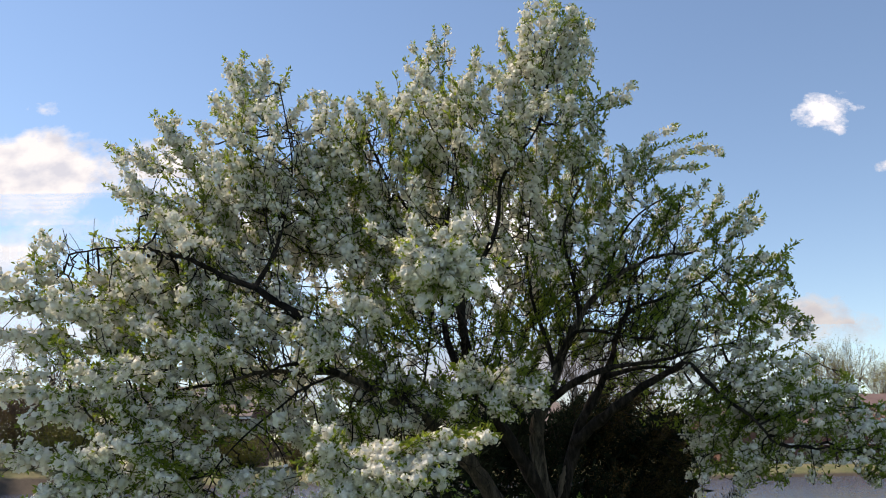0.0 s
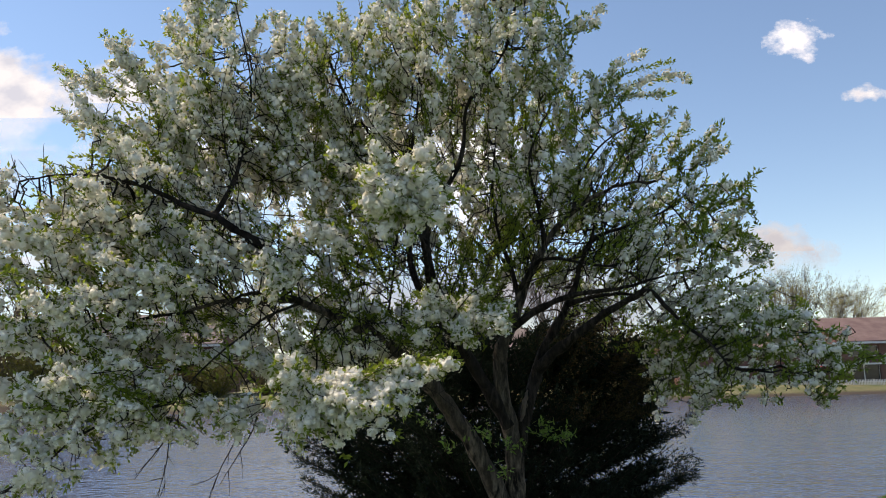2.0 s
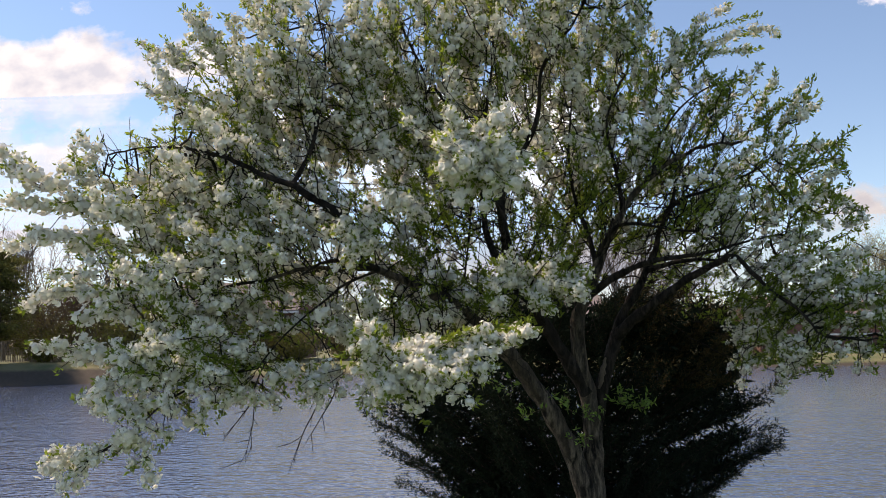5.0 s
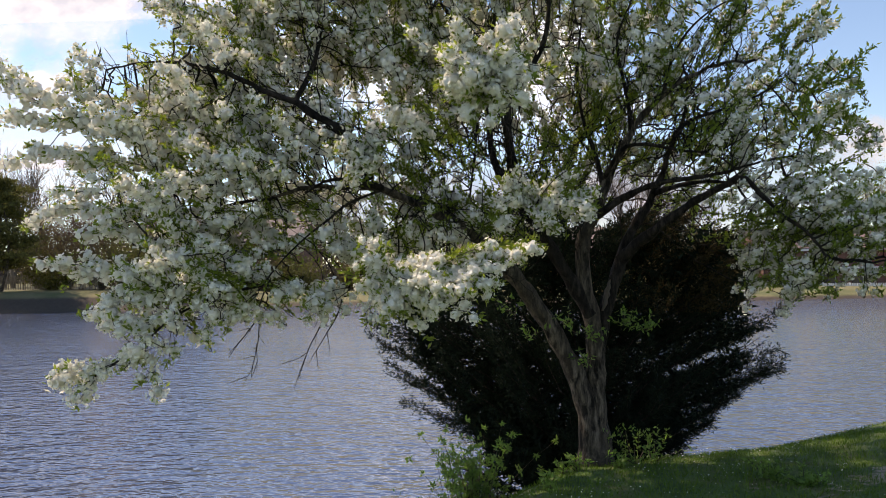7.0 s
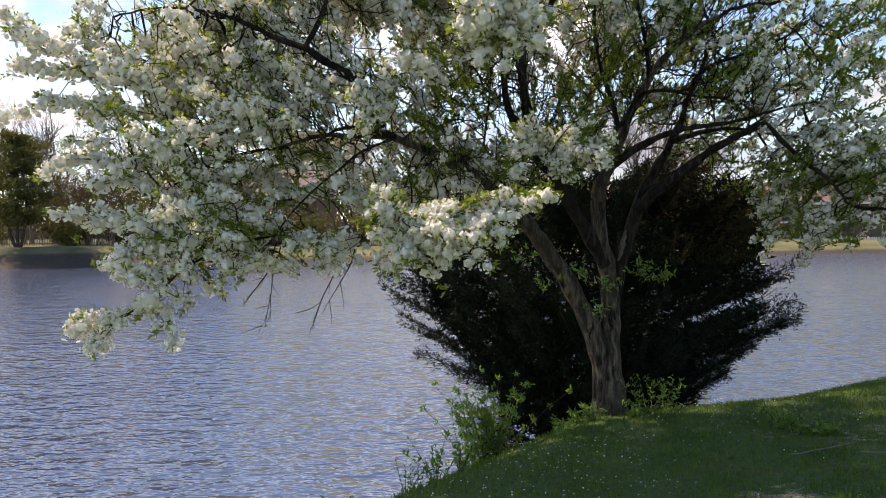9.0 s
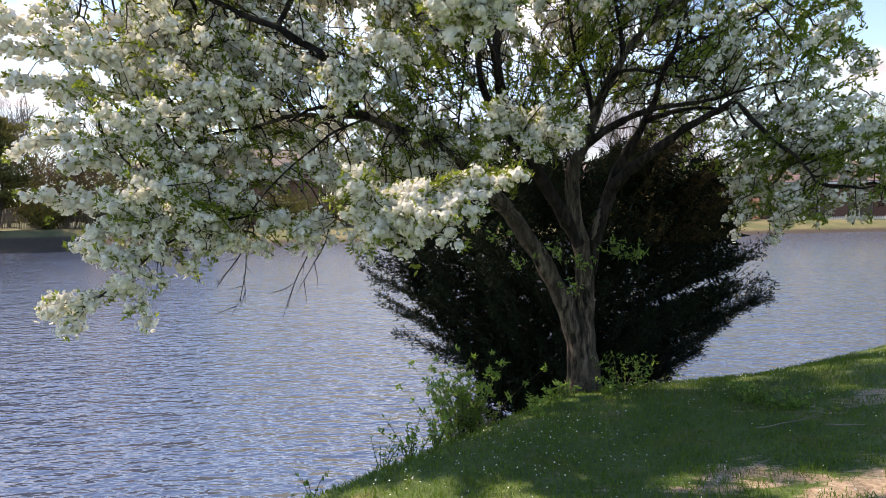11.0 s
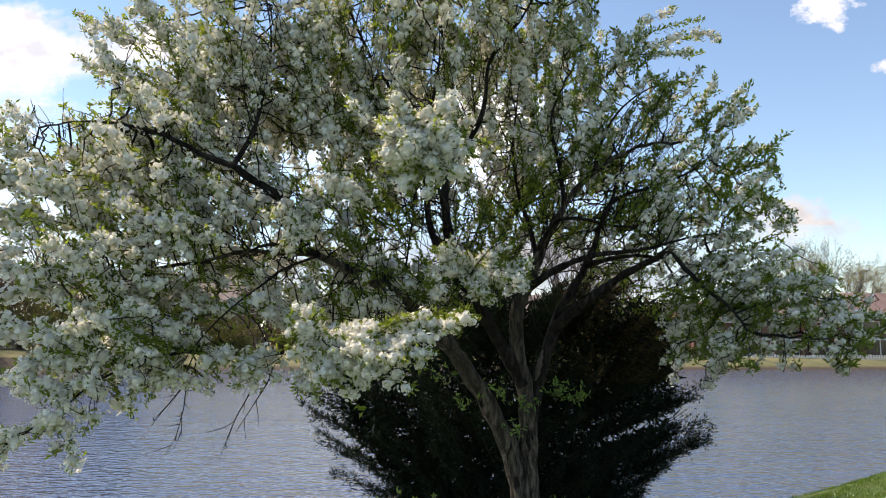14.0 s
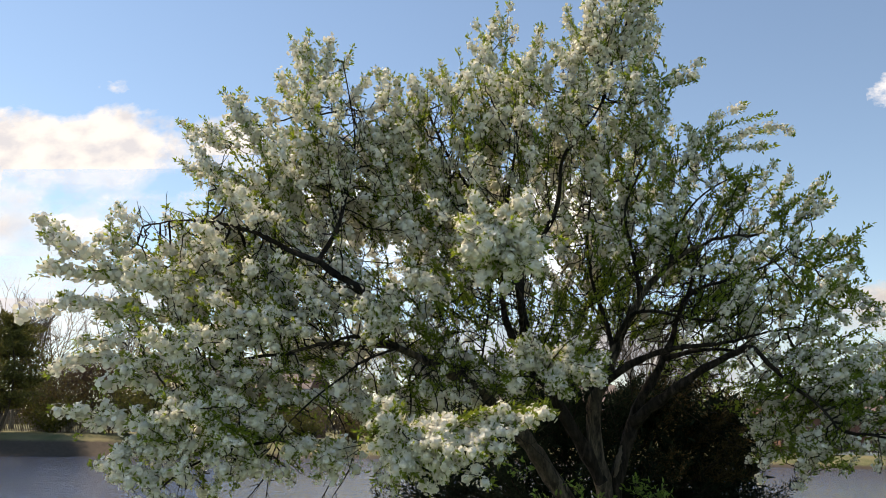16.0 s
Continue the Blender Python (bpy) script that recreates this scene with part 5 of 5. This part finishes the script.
def bare_tree(x, y, tall, seed, stems=1, buds=0, bud_size=0.25, wide=0.35, bark=FAR_BARK, fine=3, label="tall leafless tree with fine bare branches"):
    r = np.random.default_rng(seed)
    z = float(height(np.array(float(x)), np.array(float(y)))) - 0.1
    ob = thing("bare_tree", (x, y, z), label, "tree", "bare trees on the far shore")
    out, tips_ = [], []
    for _ in range(stems):
        lean = np.array([r.normal(0, 0.08 * stems**0.5), r.normal(0, 0.08), 1.0])
        foot = np.array([r.normal(0, 0.2 * (stems - 1)), r.normal(0, 0.2 * (stems - 1)), 0])
        h = tall * r.uniform(0.30, 0.38)
        t = np.linspace(0, 1, 6)[:, None]
        trunk = foot + lean * h * t
        rad = 0.021 * tall / stems**0.5
        out.append((trunk, np.linspace(rad, rad * 0.75, 6)))
        for k in range(5):
            d = lean + np.array([r.normal(0, wide), r.normal(0, wide), 0.2])
            d /= np.linalg.norm(d)
            branching(r, trunk[-1 - (k % 2)], d, tall * r.uniform(0.20, 0.28) * (1 if fine == 3 else 0.86), rad * 0.6, fine, out, tips_)
    v, f = tubes(out[:1], 6)
    child(new("trunk", mesh_of("trunk", v, f, bark, True)), ob)
    v, f = tubes(out[1:], 3)
    tagged(child(new("branch", mesh_of("branch", v, f, bark, True)), ob), kind="stuff")
    if buds:
        tp = np.repeat(np.array(tips_), buds, 0)
        tp = tp + r.normal(0, 0.35, tp.shape)
        v, f = scatter(LEAF_V, LEAF_F, tp, turns(r.normal(0, 1, tp.shape), r.uniform(0, 6.28, len(tp))), r.uniform(0.5, 1, len(tp)) * bud_size)
        tagged(child(new("bud", mesh_of("bud", v, f, BUDS)), ob), "pale yellow-green opening buds", kind="stuff")
    return ob


BUDDING = "tall tree with bare branches just breaking into yellow-green bud"
bare_tree(65.3, 125, 18.2, 21, 3, 5, 0.26, 0.42, FAR_BARK, 4, BUDDING)
bare_tree(71.3, 124, 16.1, 22, 3, 5, 0.26, 0.42, FAR_BARK, 4, BUDDING)
bare_tree(59.0, 128, 15.8, 23, 3)
bare_tree(50.5, 132, 17.5, 24, 1)
bare_tree(20.5, 112, 21.0, 25, 3, label="tall pale-barked leafless tree with several stems")
bare_tree(25.0, 118, 18.0, 26, 2)
bare_tree(8.0, 120, 17.0, 27, 2)
bare_tree(-8.0, 118, 16.0, 28, 2)
bare_tree(-20.0, 112, 14.0, 29, 2, 4)
bare_tree(-46.5, 85, 9.6, 30, 5, wide=0.5, bark=RED_BARK, label="reddish leafless bush with many fine upright stems")
bare_tree(-43.5, 86, 10.0, 37, 5, wide=0.5, bark=RED_BARK, label="reddish leafless bush with many fine upright stems")
bare_tree(-49.8, 86, 9.5, 38, 6, wide=0.5, bark=RED_BARK, label="reddish leafless bush with many fine upright stems")
bare_tree(-40.5, 86, 11.5, 31, 4, wide=0.5)
bare_tree(-56.5, 92, 16.5, 32, 2)
bare_tree(-50.0, 98, 17.0, 33, 2)
bare_tree(-63.0, 96, 17.0, 34, 2)
bare_tree(90.0, 128, 11.0, 35, 2)
bare_tree(34.0, 122, 16.0, 36, 2, 4)


def shrub(x, y, wide, tall, seed, material, label, leaf=0.36, n_=3400):
    r = np.random.default_rng(seed)
    z = float(height(np.array(float(x)), np.array(float(y)))) - 0.1
    ob = thing("shrub", (x, y, z), label, "shrub", "shrubs on the far shore")
    stems, lp = [], []
    for _ in range(22):
        d = np.array([r.normal(0, 0.55) * wide / tall, r.normal(0, 0.5) * wide / tall, 1.0])
        d *= tall * r.uniform(0.55, 1.0) / np.linalg.norm(d)
        t = np.linspace(0, 1, 6)[:, None]
        line = d * t + r.normal(0, 0.12, 3) * t**2 * tall
        stems.append((line, np.linspace(0.05, 0.015, 6)))
        k = r.random((n_ // 26, 1)) ** 0.6
        lp.append(line[0] + d * k + r.normal(0, 0.13 * tall, (n_ // 26, 3)) * k)
    lp = np.concatenate(lp)
    lp[:, 2] = np.abs(lp[:, 2])
    v, f = tubes(stems, 3)
    tagged(child(new("stem", mesh_of("stem", v, f, FAR_BARK)), ob), kind="stuff")
    v, f = scatter(SPRIG_V * (2, 1, 1), SPRIG_F, lp, turns(r.normal(0, 1, lp.shape), r.uniform(0, 6.28, len(lp))), r.uniform(0.6, 1.3, len(lp)) * leaf)
    tagged(child(new("foliage", mesh_of("foliage", v, f, material)), ob), kind="stuff")
    return ob


DRY, GREEN = "dry golden-brown shrub on the far bank", "dark evergreen shrub on the far bank"
shrub(-52.5, 86, 8.0, 11.0, 56, SHRUB, DRY, 0.24, 9000)
shrub(-48.5, 85, 8.0, 11.0, 41, SHRUB, DRY, 0.24, 10000)
shrub(-44.0, 84, 8.0, 9.0, 42, SHRUB, DRY, 0.24, 10000)
shrub(-40.5, 82, 6.0, 6.0, 53, PINE, GREEN, 0.36, 4000)
shrub(22.5, 98, 5.0, 9.5, 54, SHRUB, DRY, 0.26, 8000)
shrub(28.0, 99, 5.5, 9.0, 55, SHRUB, DRY, 0.26, 8000)
shrub(-38.0, 82, 7.0, 7.5, 43, PINE, GREEN)
shrub(-35.0, 83, 6.0, 6.5, 44, PINE, GREEN)
shrub(-40.0, 86, 7.0, 10.0, 45, SHRUB, DRY)
shrub(-58.0, 80, 5.0, 4.5, 46, PINE, GREEN)
for k, x in enumerate((-70, -64, -52, -48, -33, -27, -23, -18, -8, -3, 3, 8, 17, 21)):
    shrub(x, float(far_shore(np.array(float(x)))) + 9 + 3 * (k % 3), 5.0, 3.6 + 0.9 * ((k * 7) % 4), 80 + k, SHRUB if k % 3 else PINE, DRY if k % 3 else GREEN)
shrub(-30.0, 88, 4.0, 4.0, 47, SHRUB, DRY)
shrub(-14.0, 92, 4.0, 3.4, 48, PINE, GREEN)
shrub(12.0, 93, 5.0, 3.0, 49, SHRUB, DRY)
shrub(24.0, 95, 4.0, 4.6, 50, SHRUB, DRY)
shrub(28.0, 94, 3.5, 3.4, 51, SHRUB, DRY)
shrub(31.5, 95, 2.5, 2.4, 52, PINE, GREEN)


def pine(x, y, tall, seed):
    r = np.random.default_rng(seed)
    z = float(height(np.array(float(x)), np.array(float(y)))) - 0.1
    ob = thing("pine_tree", (x, y, z), "broad olive-green pine with several stems by the water", "tree")
    boughs, lp = [], []
    for k in range(3):
        top = np.array([0.9 * (k - 1), r.normal(0, 0.5), tall * (1.0 if k == 1 else 0.8)])
        t = np.linspace(0, 1, 12)[:, None]
        stem = np.array([0.18 * (k - 1), r.normal(0, 0.1), 0]) * (1 - t) + top * t + np.array([3.2 * (k - 1), 0, 0]) * t * (1 - t)
        v, f = tubes([(stem, np.linspace(0.17, 0.03, 12))], 6)
        child(new("trunk", mesh_of("trunk", v, f, BARK, True)), ob)
    for tier in np.linspace(0.22, 0.98, 11):
        for _ in range(9):
            h = tier + r.normal(0, 0.012)
            az = r.uniform(0, 6.28)
            reach = 7.6 * (1.06 - h) ** 0.55 * r.uniform(0.45, 1) * (0.75 if h < 0.3 else 1)
            d = np.array([math.cos(az), math.sin(az), 0.10])
            foot = np.array([r.normal(0, 0.4), r.normal(0, 0.3), tall * h])
            u = np.linspace(0, 1, 6)[:, None]
            boughs.append((foot + d * reach * u + np.array([0, 0, 0.4]) * u**2, np.linspace(0.06, 0.012, 6)))
            u = r.random((150, 1)) ** 0.7
            lp.append(foot + d * reach * u + r.normal(0, 1, (150, 3)) * (0.5, 0.5, 0.17) + (0, 0, 0.2))
    lp = np.concatenate(lp)
    v, f = tubes(boughs, 3)
    tagged(child(new("boughs", mesh_of("boughs", v, f, BARK)), ob), kind="stuff")
    v, f = scatter(SPRIG_V, SPRIG_F, lp, turns(r.normal(0, 1, lp.shape) + (0, 0, 0.5), r.uniform(0, 6.28, len(lp))), r.uniform(0.35, 0.7, len(lp)))
    tagged(child(new("needles", mesh_of("needles", v, f, PINE)), ob), kind="stuff")


pine(-52.0, 77.5, 11.8, 61)
pine(-66.0, 82.0, 12.5, 62)


# ---------------------------------------------------------------- far shore: buildings and fences
def building(x0, x1, y, wall_h, ridge_h, roof, label, units):
    """A two-storey block with its long side to the water; the origin is the foot of its front wall."""
    z = float(height(np.array((x0 + x1) / 2), np.array(float(y)))) - 0.1
    ob = thing("apartment_building", (x0, y, z), label, "building", "buildings on the far shore")
    w, deep, mid = x1 - x0, 12.0, wall_h * 0.54
    step = w / units
    # front wall as piers and bands round the openings
    bm = bmesh.new()
    box(bm, 0, w, 0.35, deep, 0, wall_h)
    part("core_wall", bm, BRICK, ob)
    for k in range(units + 1):
        c = k * step
        part("pier", box(bmesh.new(), max(0, c - 0.9), min(w, c + 0.9), 0, 0.35, 0, wall_h), BRICK, ob)
    for k in range(units):
        a, b = k * step + 0.9, (k + 1) * step - 0.9
        part("spandrel", box(bmesh.new(), a, b, 0.05, 0.35, mid - 0.25, mid + 0.75), BRICK, ob)
        part("lintel", box(bmesh.new(), a, b, 0.05, 0.35, wall_h - 0.45, wall_h), BRICK, ob)
        for lo, hi in ((0.1, mid - 0.25), (mid + 0.75, wall_h - 0.45)):
            win = part("window", box(bmesh.new(), a, b, 0.30, 0.348, lo, hi), TRIM, ob)
            half = (b - a) / 2
            for s_ in (0, 1):
                part("pane", box(bmesh.new(), a + s_ * half + 0.08, a + (s_ + 1) * half - 0.08, 0.285, 0.299, lo + 0.08, hi - 0.08), PANE, win)
    part("balcony_band", box(bmesh.new(), -0.1, w + 0.1, -0.25, 0.0, mid - 0.35, mid - 0.12), TRIM, ob, "white band between the storeys")
    part("fascia", box(bmesh.new(), -0.5, w + 0.5, -0.75, -0.6, wall_h - 0.18, wall_h + 0.08), TRIM, ob, "white eaves board")
    bm = bmesh.new()
    pr = [(-0.7, wall_h), (deep / 2, ridge_h), (deep + 0.7, wall_h), (deep + 0.7, wall_h + 0.2), (deep / 2, ridge_h + 0.22), (-0.7, wall_h + 0.2)]
    ends = [[bm.verts.new((xx, yy, zz)) for yy, zz in pr] for xx in (-0.5, w + 0.5)]
    bm.faces.new(ends[0])
    bm.faces.new(ends[1][::-1])
    for i in range(6):
        j = (i + 1) % 6
        bm.faces.new((ends[0][j], ends[0][i], ends[1][i], ends[1][j]))
    part("roof", bm, roof, ob)
    for xx in (0.0, w - 0.3):
        bm = bmesh.new()
        a = [bm.verts.new(p) for p in ((xx, 0.3, wall_h), (xx, deep - 0.3, wall_h), (xx, deep / 2, ridge_h - 0.15))]
        b = [bm.verts.new(p) for p in ((xx + 0.3, 0.3, wall_h), (xx + 0.3, deep - 0.3, wall_h), (xx + 0.3, deep / 2, ridge_h - 0.15))]
        bm.faces.new(a)
        bm.faces.new(b[::-1])
        for i in range(3):
            j = (i + 1) % 3
            bm.faces.new((a[j], a[i], b[i], b[j]))
        part("gable", bm, BRICK, ob)
    return ob


building(56.0, 128.0, 97.5, 5.5, 8.9, ROOF, "long two-storey brick apartment block with a faded red roof", 12)
building(35.0, 55.0, 99.0, 4.6, 7.4, ROOF, "lower brick apartment wing with a faded red roof", 4)
building(-46.0, -24.0, 96.0, 6.0, 10.2, ROOF_GREY, "brick building with a grey-brown shingle roof", 4)
building(-4.0, 16.0, 103.0, 5.0, 8.2, ROOF_GREY, "brick building with a grey-brown shingle roof", 4)


def fence(x0, x1, y, tall, material, label):
    z = float(height(np.array((x0 + x1) / 2), np.array(float(y))))
    ob = thing("picket_fence", (x0, y, z), label, "fence")
    for zz in (0.28, tall - 0.28):
        part("rail", box(bmesh.new(), 0, x1 - x0, 0.02, 0.06, zz - 0.04, zz + 0.04), material, ob)
    for k in range(int((x1 - x0) / 2.4) + 1):
        part("post", box(bmesh.new(), 2.4 * k - 0.06, 2.4 * k + 0.06, 0.065, 0.18, -0.2, tall + 0.06), material, ob)
    bm = bmesh.new()
    for k in range(int((x1 - x0) / 0.2)):
        box(bm, 0.2 * k + 0.03, 0.2 * k + 0.13, -0.01, 0.017, 0.05, tall)
    tagged(part("picket", bm, material, ob), kind="stuff")
    return ob


fence(36.0, 112.0, 93.6, 1.05, TRIM, "long white picket fence in front of the apartments")
fence(-60.0, -44.0, 83.0, 1.7, TIMBER, "weathered grey picket fence behind the far bank")

# red garden umbrella and its table on the patio
umb = thing("garden_umbrella", (51.0, 96.4, float(height(np.array(51.0), np.array(96.4)))), "open red garden umbrella on an apartment patio", "umbrella")
bm = bmesh.new()
bmesh.ops.create_cone(bm, cap_ends=False, segments=8, radius1=1.7, radius2=0.05, depth=0.55, matrix=Matrix.Translation((0, 0, 2.25)))
part("canopy", bm, RED, umb, "bright red canopy")
bm = bmesh.new()
bmesh.ops.create_cone(bm, cap_ends=True, segments=10, radius1=0.03, radius2=0.03, depth=2.5, matrix=Matrix.Translation((0, 0, 1.25)))
part("pole", bm, TIMBER, umb)
bm = bmesh.new()
bmesh.ops.create_cone(bm, cap_ends=True, segments=16, radius1=0.3, radius2=0.22, depth=0.1, matrix=Matrix.Translation((0, 0, 0.05)))
part("foot", bm, TIMBER, umb)

# distant woods that close the horizon
r = np.random.default_rng(77)
n = 34000
wx = r.uniform(-190, 240, n)
wy = 150 + r.uniform(0, 14, n)
top = 6.0 + 2.2 * np.sin(wx * 0.07) * np.sin(wx * 0.023 + 1) + 1.2 * np.sin(wx * 0.31) + r.normal(0, 0.5, n)
wz = r.random(n) ** 1.3 * np.maximum(top, 2) - 0.3
wp = np.stack([wx, wy, wz], 1)
v, f = scatter(SPRIG_V, SPRIG_F, wp, turns(r.normal(0, 0.4, (n, 3)) + (0, 0, 0.8), r.uniform(0, 6.28, n)), r.uniform(1.2, 2.6, n))
tagged(new("far_woods", mesh_of("far_woods", v, f, WOODS)), "distant brown leafless woods along the horizon", "woods", kind="stuff")


# ---------------------------------------------------------------- clouds
def cloud(x, z, w, h, seed, soft=0.25, gain=0.35, grey=(0.76, 0.81, 0.95), size=150.0, glow=0.88, fall=2.2):
    bm = bmesh.new()
    bmesh.ops.create_grid(bm, x_segments=4, y_segments=4, size=0.5, matrix=Matrix.Diagonal((w, h, 1, 1)))
    me = bpy.data.meshes.new("cloud")
    bm.to_mesh(me)
    bm.free()
    me.materials.append(make_cloud(w, h, seed, soft, gain, grey, size, glow, fall))
    ob = tagged(new("cloud", me), "white fair-weather cloud in a blue sky", "cloud", kind="structure")
    ob.matrix_world = Matrix.Translation((x, 1500, z)) @ pose(0, 0, 0, 90, 0, 0)
    return ob


cloud(-900, 560, 900, 300, 3.1, soft=0.40, gain=0.32, grey=(0.64, 0.71, 0.88), glow=0.88)
# bank mostly behind the crown; its glow is raised to whiten gaps and pond
cloud(-120, 395, 1150, 380, 2.2, soft=0.7, gain=0.55, grey=(0.70, 0.78, 0.98), size=200, glow=1.34, fall=3.0)
cloud(-1080, 400, 900, 260, 4.4, soft=1.0, gain=0.30, grey=(0.74, 0.80, 0.96), size=150, glow=0.80)
cloud(840, 684, 165, 120, 8.4, soft=0.5, gain=0.14, size=62, glow=1.04)
cloud(745, 232, 330, 130, 5.2, soft=0.5, gain=0.12, size=90, glow=0.64)
cloud(-870, 405, 280, 110, 1.7, soft=0.3, gain=0.15, size=80, glow=1.04)
cloud(-855, 720, 110, 50, 2.9, soft=0.9, gain=-0.05, size=50)
cloud(975, 570, 170, 60, 6.1, soft=0.5, gain=0.05, size=60)
# low sheets of glowing haze that pale the horizon and its mirror image
cloud(-1000, 225, 1700, 420, 7.7, soft=0.9, gain=0.75, grey=(0.66, 0.76, 1.0), size=260, glow=0.84, fall=4.2)
cloud(100, 140, 3200, 420, 9.3, soft=1.2, gain=0.6, grey=(0.66, 0.76, 1.0), size=320, glow=0.53, fall=4.2)
